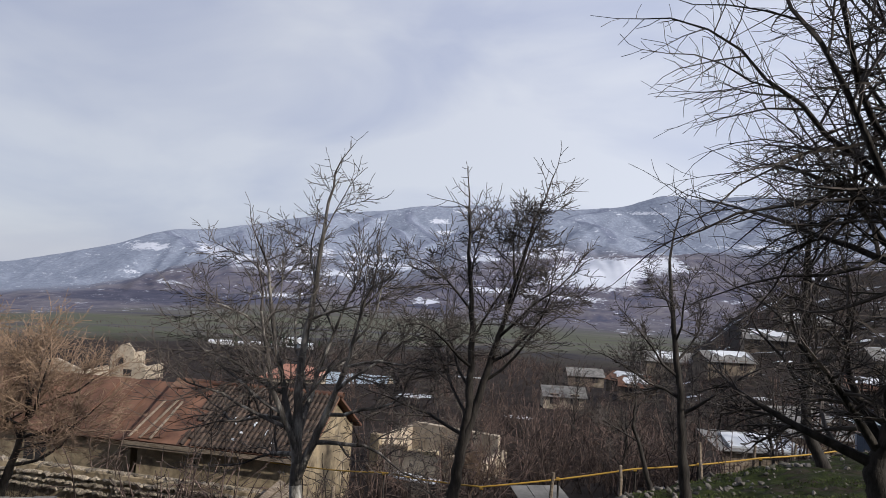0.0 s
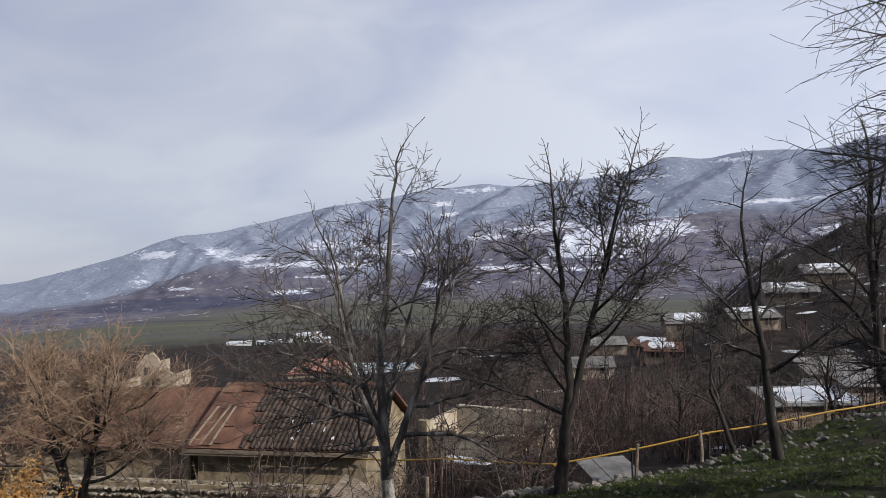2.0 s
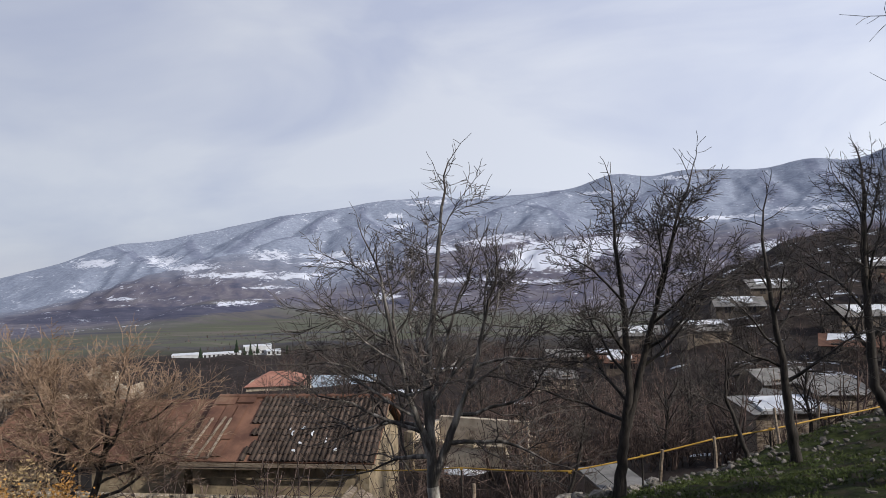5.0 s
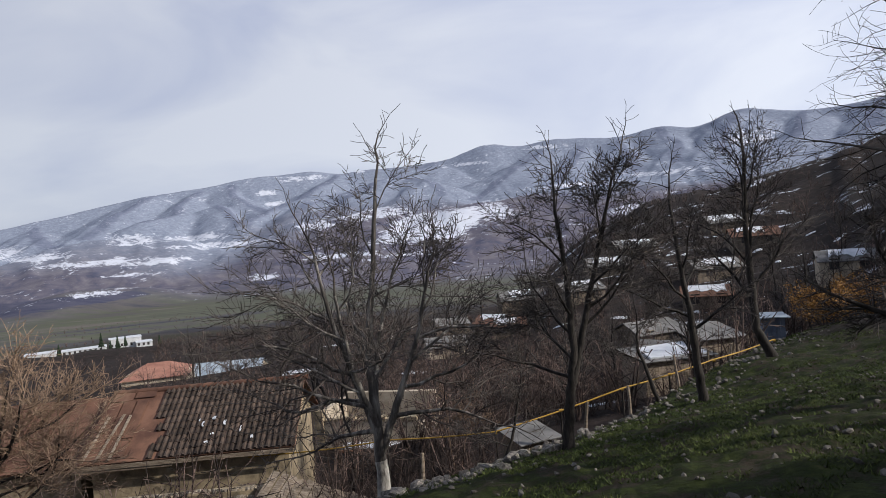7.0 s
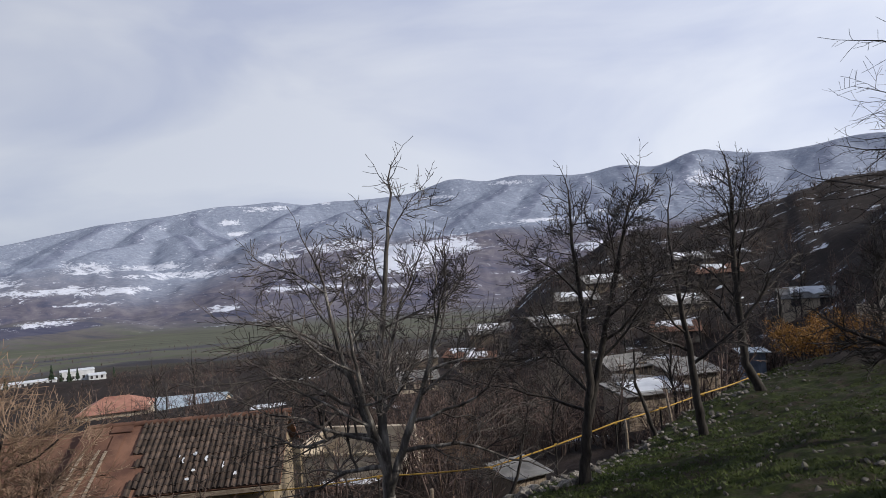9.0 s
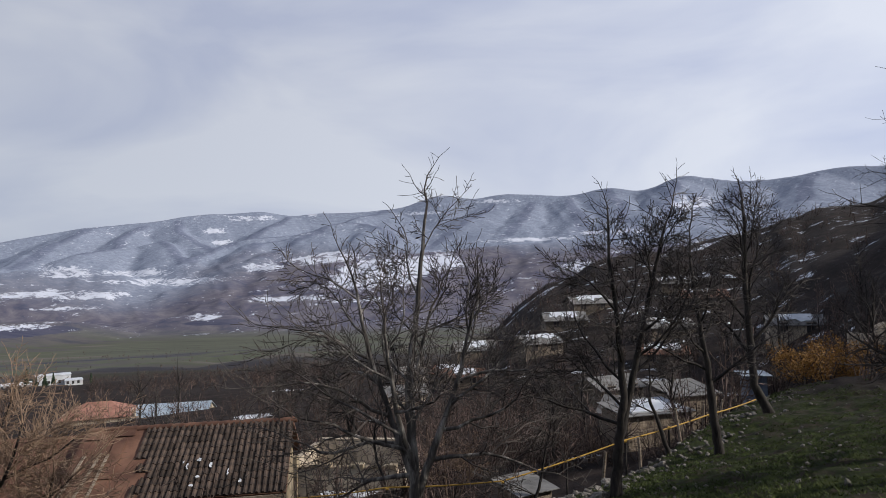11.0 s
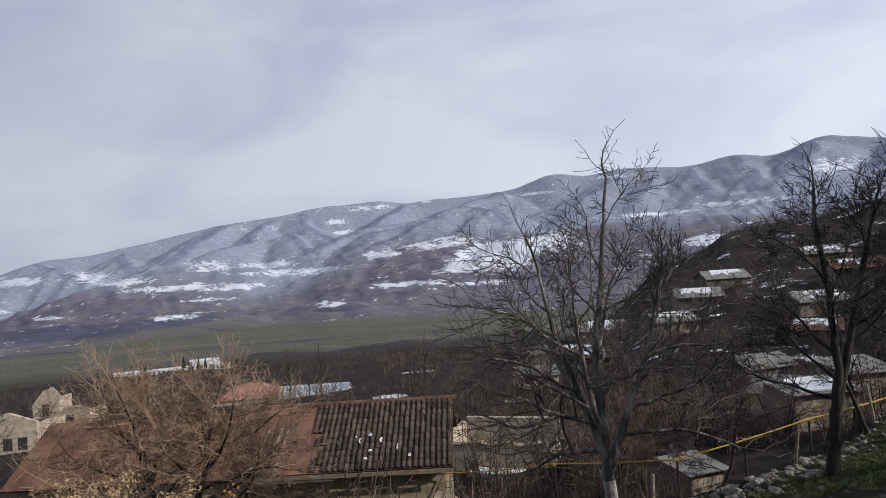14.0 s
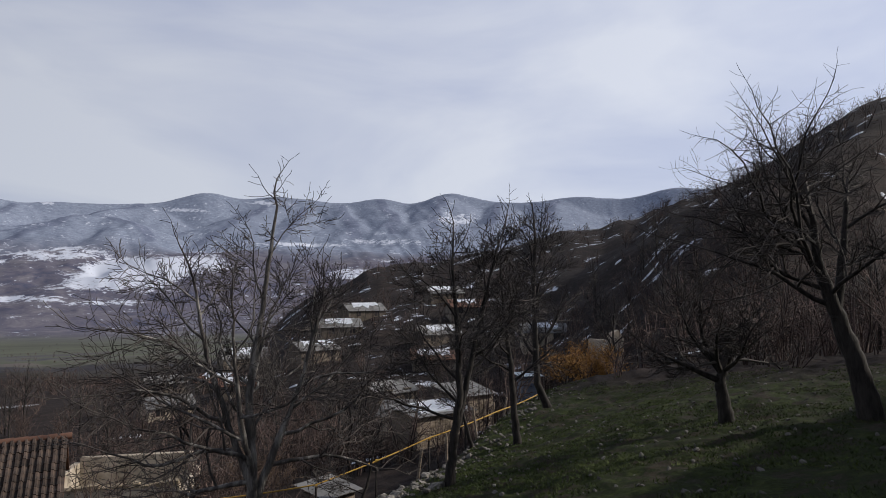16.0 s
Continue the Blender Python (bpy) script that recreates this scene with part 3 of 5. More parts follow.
def tree(place, label, stems, limbs, seed, cfg=None, levels=3, trunk_mat=None, twig_mat=None, whitewash=0.0, name="bare_tree", sink=0.15):
    """A leafless tree. stems: (points, base radius, top radius); limbs: (stem, where 0..1, azimuth, rise in degrees, length, radius)."""
    rng = random.Random(seed)
    cfg = dict(TREE_CFG, **(cfg or {}))
    x, y = place
    root = thing(name, pose(x, y, gz(x, y) - 0.03), label, "tree")
    trunk, crown = Tubes(), [Tubes(), Tubes()]
    runs = []
    for pts, r0, r1 in stems:
        ps = [Vector(q) for q in pts]
        ps[0].z -= sink
        fine, radii = [], []
        m = 6
        for i in range(len(ps) - 1):
            for k in range(m):
                fine.append(ps[i].lerp(ps[i + 1], k / m))
        fine.append(ps[-1])
        total = len(fine) - 1
        for i in range(len(fine)):
            u = i / total
            flare = 1 + 0.2 * max(0, 1 - u * 12) if fine[0].z <= 0 else 1
            radii.append((r0 + (r1 - r0) * u) * flare * rng.uniform(0.93, 1.07))
            if 0 < i < total:
                fine[i] = fine[i] + rand_dir(rng) * 0.016
        trunk.add(fine, radii, 9)
        runs.append((fine, radii))
        d = (fine[-1] - fine[-2]).normalized()
        branch(rng, [trunk, crown[0]], fine[-1], d, 1.0, r1, 1, levels, cfg)
    for stem, u, az, up, ln, rad in limbs:
        fine, radii = runs[stem]
        f = u * (len(fine) - 1)
        i = min(int(f), len(fine) - 2)
        p = fine[i].lerp(fine[i + 1], f - i)
        a, e = radians(az), radians(up)
        d = Vector((-math.sin(a) * math.cos(e), math.cos(a) * math.cos(e), math.sin(e)))
        branch(rng, [trunk, crown[0]], p, d, ln, rad, 0, levels, cfg)
    mesh_part("trunk", trunk.mesh("trunk"), trunk_mat or BARK, root, smooth_faces=True)
    mesh_part("crown", crown[0].mesh("crown"), twig_mat or TWIG, root)
    if whitewash:
        coat = Tubes()
        for fine, radii in runs[:1]:
            low = [(q, r * 1.04 + 0.004) for q, r in zip(fine, radii) if q.z < whitewash]
            if len(low) > 1:
                coat.add([q for q, r in low], [r for q, r in low], 9)
        mesh_part("whitewash", coat.mesh("whitewash"), WHITEWASH, root, "flaking white lime wash on the lower trunk", True)
    return root


# ---- the old walnut and fruit trees along the bank ----
def big_trees():
    tree((-6.8, 11.2), "tall bare walnut tree with lime-washed forked trunk below the bank",
         [([(0, 0, 0), (-0.02, 0, 1.3), (-0.06, 0, 2.6), (-0.15, 0.05, 4.0), (0.10, 0.05, 5.7), (0.30, 0, 7.45)], 0.15, 0.03),
          ([(-0.05, 0.02, 2.3), (-0.5, 0.15, 3.4), (-0.95, 0.2, 4.8), (-1.15, 0.2, 6.0)], 0.08, 0.028),
          ([(-0.02, 0.02, 2.0), (0.42, 0.1, 3.0), (0.9, 0.1, 4.2), (1.2, 0.1, 5.5)], 0.09, 0.028),
          ([(-0.08, 0.05, 2.8), (-0.1, 0.7, 3.9), (0.35, 1.1, 5.6)], 0.07, 0.025),
          ([(-0.05, -0.05, 2.6), (-0.35, -0.6, 3.7), (-0.5, -0.9, 5.2)], 0.07, 0.025)],
         [(0, 0.36, 88, 4, 2.3, 0.055), (0, 0.42, 112, 8, 2.1, 0.05), (0, 0.5, -75, 30, 1.7, 0.04), (0, 0.62, 80, 40, 1.6, 0.035), (0, 0.72, -85, 45, 1.4, 0.03), (0, 0.82, 60, 55, 1.2, 0.025), (0, 0.92, -100, 60, 1.0, 0.02),
          (1, 0.2, 85, 2, 2.1, 0.05), (1, 0.35, 100, 14, 2.0, 0.045), (1, 0.5, 60, 28, 1.8, 0.04), (1, 0.62, 120, 36, 1.6, 0.035), (1, 0.75, 85, 42, 1.4, 0.03), (1, 0.88, -40, 60, 1.1, 0.025), (1, 0.95, 100, 52, 1.1, 0.022),
          (2, 0.22, -85, 2, 1.9, 0.05), (2, 0.38, -65, 16, 1.8, 0.045), (2, 0.52, -110, 26, 1.7, 0.04), (2, 0.65, -80, 36, 1.5, 0.035), (2, 0.78, -60, 46, 1.3, 0.03), (2, 0.9, 60, 60, 1.1, 0.025), (2, 0.96, -90, 54, 1.0, 0.022),
          (3, 0.3, 50, 14, 1.7, 0.04), (3, 0.5, -30, 30, 1.6, 0.035), (3, 0.75, 70, 46, 1.3, 0.028), (3, 0.92, -70, 55, 1.1, 0.024),
          (4, 0.3, 130, 8, 1.8, 0.04), (4, 0.5, -140, 24, 1.6, 0.035), (4, 0.7, 110, 40, 1.3, 0.03), (4, 0.9, -120, 55, 1.1, 0.024)],
         seed=3, whitewash=1.9, levels=3, trunk_mat=GREY_BARK, cfg=dict(kids=(6, 5, 3), wobble=0.38, rise=(0.04, 0.05, 0.06, 0.05), angle=(30, 72), thin=0.0058, ratio=0.68))
    tree((-3.2, 10.0), "slender bare tree leaning over the bank",
         [([(0, 0, 0), (0.12, 0, 0.9), (0.25, 0, 1.8), (0.22, 0.05, 3.1), (0.1, 0, 4.3)], 0.11, 0.03),
          ([(0.2, 0.0, 1.35), (0.5, 0.05, 2.3), (0.75, 0.1, 3.3), (1.1, 0.1, 4.6)], 0.07, 0.025)],
         [(0, 0.36, 85, 25, 1.5, 0.035), (0, 0.45, 70, 45, 1.5, 0.03), (0, 0.55, 60, 55, 1.5, 0.03), (0, 0.62, 150, 40, 1.2, 0.03), (0, 0.7, -60, 62, 1.2, 0.028), (0, 0.8, 100, 62, 1.1, 0.025), (0, 0.9, 30, 68, 1.0, 0.02),
          (1, 0.3, -85, 18, 1.4, 0.03), (1, 0.4, -80, 32, 1.5, 0.03), (1, 0.55, -130, 50, 1.3, 0.03), (1, 0.65, -60, 55, 1.2, 0.026), (1, 0.8, 80, 68, 0.9, 0.022), (1, 0.9, -70, 66, 0.9, 0.02)],
         seed=8, levels=3)
    tree((0.58, 14.3), "bare tree with a straight dark trunk beside the fence",
         [([(0, 0, 0), (-0.12, 0, 1.0), (-0.2, 0, 2.3), (-0.38, 0, 3.5), (-0.5, 0, 5.0)], 0.12, 0.03)],
         [(0, 0.4, -80, 40, 1.5, 0.045), (0, 0.46, 75, 25, 1.4, 0.04), (0, 0.55, 110, 50, 1.3, 0.035), (0, 0.62, -40, 55, 1.3, 0.03), (0, 0.7, -110, 55, 1.2, 0.03), (0, 0.8, 60, 60, 1.0, 0.025)],
         seed=14, levels=3)
    tree((4.0, 18.4), "tall bare tree with upswept branches beside the track",
         [([(0, 0, 0), (-0.5, 0, 0.9), (-0.55, 0, 2.5), (-0.6, 0, 4.2), (-0.5, 0, 6.2)], 0.16, 0.05)],
         [(0, 0.4, 80, 45, 2.0, 0.06), (0, 0.45, -80, 45, 2.0, 0.06), (0, 0.55, 60, 60, 2.2, 0.05), (0, 0.6, -110, 58, 2.2, 0.05), (0, 0.7, -50, 65, 2.2, 0.045), (0, 0.75, 110, 65, 2.0, 0.04), (0, 0.85, -80, 72, 1.8, 0.035)],
         seed=21, levels=3, cfg=dict(thin=0.006))
    tree((2.5, 8.5), "low spreading fruit tree with a crooked dark trunk",
         [([(0, 0, 0), (-0.1, 0, 0.35), (-0.2, 0, 0.75), (-0.1, 0, 1.05)], 0.17, 0.09)],
         [(0, 0.75, 80, 30, 1.35, 0.07), (0, 0.9, 110, 38, 1.3, 0.06), (0, 0.95, -70, 26, 1.5, 0.07), (0, 0.98, 10, 50, 1.6, 0.06), (0, 0.9, 60, 60, 1.5, 0.05), (0, 0.98, 180, 45, 1.2, 0.05), (0, 1.0, -120, 60, 1.2, 0.05)],
         seed=33, levels=3, cfg=dict(rise=(0.02, 0.0, 0.02, 0.05), droop=-0.35))
    tree((3.2, 5.9), "large old bare tree with a thick leaning trunk on the grass",
         [([(0, 0, 0), (-0.2, 0.1, 0.9), (-0.45, 0.25, 1.8), (-0.75, 0.35, 2.7), (-0.85, 0.35, 3.6)], 0.22, 0.05),
          ([(-0.5, 0.25, 1.9), (-0.2, 0.3, 2.8), (0.1, 0.4, 3.9)], 0.10, 0.04)],
         [(0, 0.55, 80, 24, 2.2, 0.05), (0, 0.62, 55, 34, 2.2, 0.045), (0, 0.7, 95, 20, 2.4, 0.045), (0, 0.78, 70, 36, 2.2, 0.04), (0, 0.85, 110, 32, 2.1, 0.04), (0, 0.9, 60, 48, 1.8, 0.035), (0, 0.96, 85, 60, 1.5, 0.03), (0, 0.6, 150, 35, 1.6, 0.045), (0, 0.66, 88, 48, 2.0, 0.04), (0, 0.8, 40, 30, 1.9, 0.04),
          (1, 0.4, -80, 40, 1.7, 0.045), (1, 0.6, 0, 50, 1.5, 0.04), (1, 0.75, -120, 45, 1.5, 0.035), (1, 0.9, -40, 60, 1.4, 0.03)],
         seed=41, levels=3, cfg=dict(rise=(0.01, -0.05, -0.04, 0.0), thin=0.0026, wobble=0.3, droop=-0.45, kids=(7, 6, 5)))
    tree((-17.7, 13.0), "twiggy tan-barked fruit tree in the garden by the stone house",
         [([(0, 0, 0), (0.15, 0, 1.4), (-0.3, 0, 2.6), (-0.8, 0, 3.7), (-0.9, 0, 4.6)], 0.21, 0.06),
          ([(0.1, 0, 1.3), (0.5, 0.1, 2.4), (0.9, 0.1, 3.6), (1.0, 0.1, 4.4)], 0.13, 0.05)],
         [(0, 0.36, 95, 12, 2.7, 0.06), (0, 0.42, 70, 22, 2.6, 0.055), (0, 0.5, 60, 30, 2.5, 0.055), (0, 0.58, 120, 35, 2.5, 0.05), (0, 0.7, 80, 45, 2.3, 0.05), (0, 0.8, 100, 58, 2.0, 0.04), (0, 0.95, 20, 66, 1.6, 0.04), (0, 0.85, -150, 50, 1.9, 0.04),
          (1, 0.3, -75, 10, 2.6, 0.055), (1, 0.4, -95, 22, 2.5, 0.05), (1, 0.5, -80, 32, 2.5, 0.05), (1, 0.65, -120, 38, 2.3, 0.05), (1, 0.75, -60, 48, 2.1, 0.045), (1, 0.88, -100, 60, 1.8, 0.04), (1, 0.95, 60, 68, 1.6, 0.035),
          (0, 0.45, 170, 25, 2.1, 0.05), (1, 0.6, 180, 35, 2.0, 0.045), (0, 0.5, -85, 50, 1.7, 0.045), (0, 0.65, -70, 55, 1.7, 0.04), (1, 0.5, 85, 55, 1.6, 0.04), (1, 0.7, 100, 60, 1.6, 0.04)],
         seed=52, levels=3, twig_mat=TWIG_TAN, cfg=dict(thin=0.006, kids=(8, 7, 6), ratio=0.62))


big_trees()


# ---- houses ----
def house(name, x, y, yaw, w, dep, wall_h, roof_h, wall_mat, roof_mat, label, category="house", over=0.35, snow=0.0, base=None, windows=2, z=None, front=True, hip=0.0):
    """A gabled house; its long front looks along local -y. x, y: middle of its front."""
    z = gz(x, y) if z is None else z
    root = thing(name, pose(x, y, z, 0, 0, yaw), label, category)
    t = 0.3
    bm = bmesh.new()
    h = wall_h
    # four walls with gables
    part("wall", box_bm((-w / 2, 0, -1.5), (w / 2, t, h), bm=bm), wall_mat, root)
    part("wall", box_bm((-w / 2, dep - t, -1.5), (w / 2, dep, h)), wall_mat, root)
    for sx in (-1, 1):
        bm = bmesh.new()
        prof = [(t, -1.5), (dep - t, -1.5), (dep - t, h), (dep / 2, h + roof_h * (1 - hip) - 0.05), (t, h)]
        a = [bm.verts.new((sx * w / 2, q[0], q[1])) for q in prof]
        b = [bm.verts.new((sx * (w / 2 - t), q[0], q[1])) for q in prof]
        bm.faces.new(a)
        bm.faces.new(b[::-1])
        for i in range(5):
            k = (i + 1) % 5
            bm.faces.new((a[k], a[i], b[i], b[k]))
        bmesh.ops.recalc_face_normals(bm, faces=bm.faces)
        part("gable_wall", bm, wall_mat, root)
    e = over
    drop = e * roof_h / (dep / 2)
    hw = w / 2 + e * 0.7
    hx = hw - hip * dep * 0.5
    for sy in (-1, 1):
        yo = -e if sy < 0 else dep + e
        c = [(-hw, yo, h - drop), (hw, yo, h - drop), (hx, dep / 2, h + roof_h), (-hx, dep / 2, h + roof_h)]
        if sy > 0:
            c = [c[1], c[0], c[3], c[2]]
        part("roof", slab_bm([(q[0], q[1], q[2] + 0.1) for q in c], 0.09), roof_mat, root)
        if snow and (sy > 0 or snow > 0.6):
            rs = random.Random(int(x * 7 + y * 13) + sy)
            u0, u1 = rs.uniform(0.03, 0.35), rs.uniform(0.65, 0.97)
            ring = []
            for k in range(9):     # ragged lower edge, straight along the ridge
                uu, vv = u0 + (u1 - u0) * k / 8, rs.uniform(0.2, 0.75)
                ring.append((uu, vv))
            ring += [(u1 - 0.02, 0.97), (u0 + 0.03, 0.97)]
            ring = [Vector(c[0]).lerp(Vector(c[1]), uu).lerp(Vector(c[3]).lerp(Vector(c[2]), uu), vv) + Vector((0, 0, 0.16)) for uu, vv in ring]
            part("snow", slab_bm(ring, 0.06), SNOW, root, "melting snow patch")
    if hip:
        for sx in (-1, 1):
            c = [(sx * hw, -e, h - drop + 0.1), (sx * hw, dep + e, h - drop + 0.1), (sx * hx, dep / 2, h + roof_h + 0.1)]
            part("roof_end", slab_bm(c if sx > 0 else [c[1], c[0], c[2]], 0.09), roof_mat, root)
    for i in range(windows):
        wx = -w / 2 + w * (i + 0.5) / windows
        pane = part("window", box_bm((wx - 0.5, -0.02, h * 0.38), (wx + 0.5, 0.05, h * 0.38 + 1.2)), DARK, root)
        for lo, hi in (((wx - 0.56, -0.05, h * 0.38 - 0.06), (wx + 0.56, 0.03, h * 0.38)), ((wx - 0.56, -0.05, h * 0.38 + 1.2), (wx + 0.56, 0.03, h * 0.38 + 1.26)),
                       ((wx - 0.03, -0.05, h * 0.38), (wx + 0.03, 0.03, h * 0.38 + 1.2))):
            part("frame", box_bm(lo, hi), WOOD, pane)
    return root


HOUSE_Z = -9.3


def tile_mesh():
    """One interlocking clay tile: a raised roll beside a shallow pan, 0.2 m wide and 0.36 m long, laid along +y uphill."""
    prof = [(0.0, 0.0), (0.025, 0.065), (0.085, 0.07), (0.115, 0.008), (0.195, 0.0)]
    v, f = [], []
    for y, up in ((0, 0.022), (0.36, 0.0)):
        for x, z in prof:
            v.append((x, y, z + up))
    for x, z in prof:
        v.append((x, 0, -0.005))
    n = len(prof)
    for i in range(n - 1):
        f.append((i, i + 1, n + i + 1, n + i))
        f.append((2 * n + i, 2 * n + i + 1, i + 1, i))
    me = bpy.data.meshes.new("roof_tile")
    me.from_pydata(v, [], f)
    me.materials.append(TILE)
    return me


def stone_house():
    w, dep, h, rh = 6.7, 5.1, 3.0, 1.5
    root = house("stone_house", -15.21, 19.47, 8, w, dep, h, rh, STONE_WALL, RUST, "old stone house with a dark clay tile roof and rusty patches", over=0.42, z=HOUSE_Z, windows=0)
    slope = math.atan2(rh, dep / 2)
    e = 0.42
    x_right, y0, z0 = w / 2 + 0.3, -e, h - e * rh / (dep / 2) + 0.115
    me = tile_mesh()
    rng = random.Random(5)
    rows, cols = 11, 26
    step = (dep / 2 + e) / math.cos(slope) / rows
    for r in range(rows):
        for c in range(cols):
            if c < 3 and rng.random() < 0.3 * (3 - c) and r < 6:
                continue
            ob = new("roof_tile", me)
            ob.parent = root
            up = r * step
            ob.matrix_local = (Matrix.Translation((x_right - 0.2 * (cols - c) + rng.uniform(-0.012, 0.012), y0 + up * math.cos(slope), z0 + up * math.sin(slope) + rng.uniform(0, 0.012)))
                               @ Euler((slope + rng.uniform(-0.03, 0.02), 0, rng.uniform(-0.03, 0.03))).to_matrix().to_4x4())
    # rusty sheets over the bare end
    for i, (a, b, lo, hi) in enumerate([(-3.55, -3.05, 0.0, 0.82), (-3.0, -2.55, 0.02, 0.86), (-2.5, -2.1, 0.3, 0.84), (-2.5, -2.15, 0.05, 0.27), (-3.5, -2.7, 0.84, 1.0), (-2.65, -1.9, 0.87, 1.0)]):
        L = step * rows
        q = [(a, lo), (b, lo), (b, hi), (a, hi)]
        part("rusty_sheet", slab_bm([(x, y0 + u * L * math.cos(slope), z0 + 0.03 + 0.006 * i + u * L * math.sin(slope)) for x, u in q], 0.012), RUST, root)
    for a, b, hi in ((-3.5, -3.3, 0.6), (-3.05, -2.8, 0.62), (-2.62, -2.55, 0.6)):
        L = step * rows
        q = [(a, 0.0), (a + 0.09, 0.0), (b + 0.09, hi), (b, hi)]
        part("board", slab_bm([(x, y0 + u * L * math.cos(slope), z0 + 0.10 + u * L * math.sin(slope)) for x, u in q], 0.03), WOOD, root, "loose grey board laid on the roof")
    # melting snow left in the pans of the tiles
    for k in range(9):
        x, u = rng.gauss(0.5, 0.3) if k % 4 else rng.uniform(-1.4, 2.8), rng.uniform(0.12, 0.5)
        L, a, b = step * rows, rng.uniform(0.03, 0.09), rng.uniform(0.012, 0.05)
        ring = [(x + a * math.cos(1.05 * q) * rng.uniform(0.7, 1.1), u + b * math.sin(1.05 * q) * rng.uniform(0.7, 1.1)) for q in range(6)]
        part("snow", slab_bm([(px, y0 + pu * L * math.cos(slope), z0 + 0.10 + pu * L * math.sin(slope)) for px, pu in ring], 0.05), SNOW, root, "scrap of melting snow")
    # ridge caps
    for i in range(18):
        x = -w / 2 - 0.2 + i * 0.405
        t = Tubes()
        t.add([Vector((x, dep / 2, h + rh + 0.10)), Vector((x + 0.43, dep / 2, h + rh + 0.115))], [0.11, 0.12], 8)
        mesh_part("ridge_tile", t.mesh("ridge_tile"), RUST, root, smooth_faces=True)
    for lo, hi in (((-3.7, -e - 0.05, h - 0.33), (3.6, -e - 0.02, h - 0.19)), ((-3.8, -0.44, h - 0.42), (-0.5, -0.30, h - 0.36))):
        part("eaves_board", box_bm(lo, hi), WOOD, root)
    for i in range(9):
        part("rafter", box_bm((-3.3 + i * 0.82, -e, h - 0.32), (-3.2 + i * 0.82, 0.0, h - 0.22)), WOOD, root)
    return root


stone_house()
annex = house("rusty_roofed_annex", -23.45, 18.75, 8, 8.6, 5.2, 2.75, 1.55, STONE_WALL, RUST, "low stone outbuilding under a rusty sheet roof", "outbuilding", z=HOUSE_Z, windows=1)
for i in range(11):    # standing seams
    x = -4.4 + i * 0.88
    part("seam", slab_bm([(x, -0.35, 2.70), (x + 0.04, -0.35, 2.70), (x + 0.04, 2.6, 4.45), (x, 2.6, 4.45)], 0.04), RUST, annex)


# ---- gas pipe ----
def pipe_run():
    root = thing("gas_pipe", pose(0, 0, 0), "yellow painted gas pipe carried on thin steel posts", "pipe")
    P3 = [Vector(q) for q in ((-19.0, 19.8, -6.95), (-11.7, 19.75, -6.75), (-8.1, 18.4, -6.05), (-4.6, 17.2, -5.6), (-0.6, 18.5, -4.85), (2.7, 20.0, -4.45), (5.2, 21.3, -4.15))]
    fine = []
    for a, b in zip(P3, P3[1:]):
        for k in range(8):
            q = a.lerp(b, k / 8)
            q.z -= 0.04 * math.sin(math.pi * k / 8)
            fine.append(q)
    fine.append(P3[-1])
    t = Tubes()
    t.add(fine, [0.024] * len(fine), 8)
    mesh_part("pipe", t.mesh("pipe"), PIPE, root, smooth_faces=True)
    for q in P3[2:] + [P3[3].lerp(P3[4], 0.5), P3[4].lerp(P3[5], 0.5)]:
        p = Tubes()
        p.add([Vector((q.x, q.y + 0.03, gz(q.x, q.y) - 0.3)), Vector((q.x, q.y + 0.03, q.z - 0.05))], [0.03, 0.03], 6)
        post = mesh_part("post", p.mesh("post"), BARK, root)
        c = Tubes()
        c.add([Vector((q.x - 0.04, q.y, q.z - 0.04)), Vector((q.x + 0.04, q.y, q.z - 0.03))], [0.05, 0.05], 8)
        mesh_part("clamp", c.mesh("clamp"), PIPE, post)


pipe_run()


# ---- sheds and yard things ----
def plank_box(root, w, dep, h, mat, side=0.16, seed=1):
    """Four walls of upright planks."""
    rng = random.Random(seed)
    for y in (0, dep):
        n = int(w / side)
        for i in range(n):
            x = -w / 2 + i * w / n
            part("plank", box_bm((x + 0.006, y - 0.015, -0.4), (x + w / n - 0.006, y + 0.015, h + rng.uniform(-0.04, 0.03))), mat, root)
    for x in (-w / 2, w / 2):
        part("side_wall", box_bm((x - 0.015, 0, -0.4), (x + 0.015, dep, h)), mat, root)


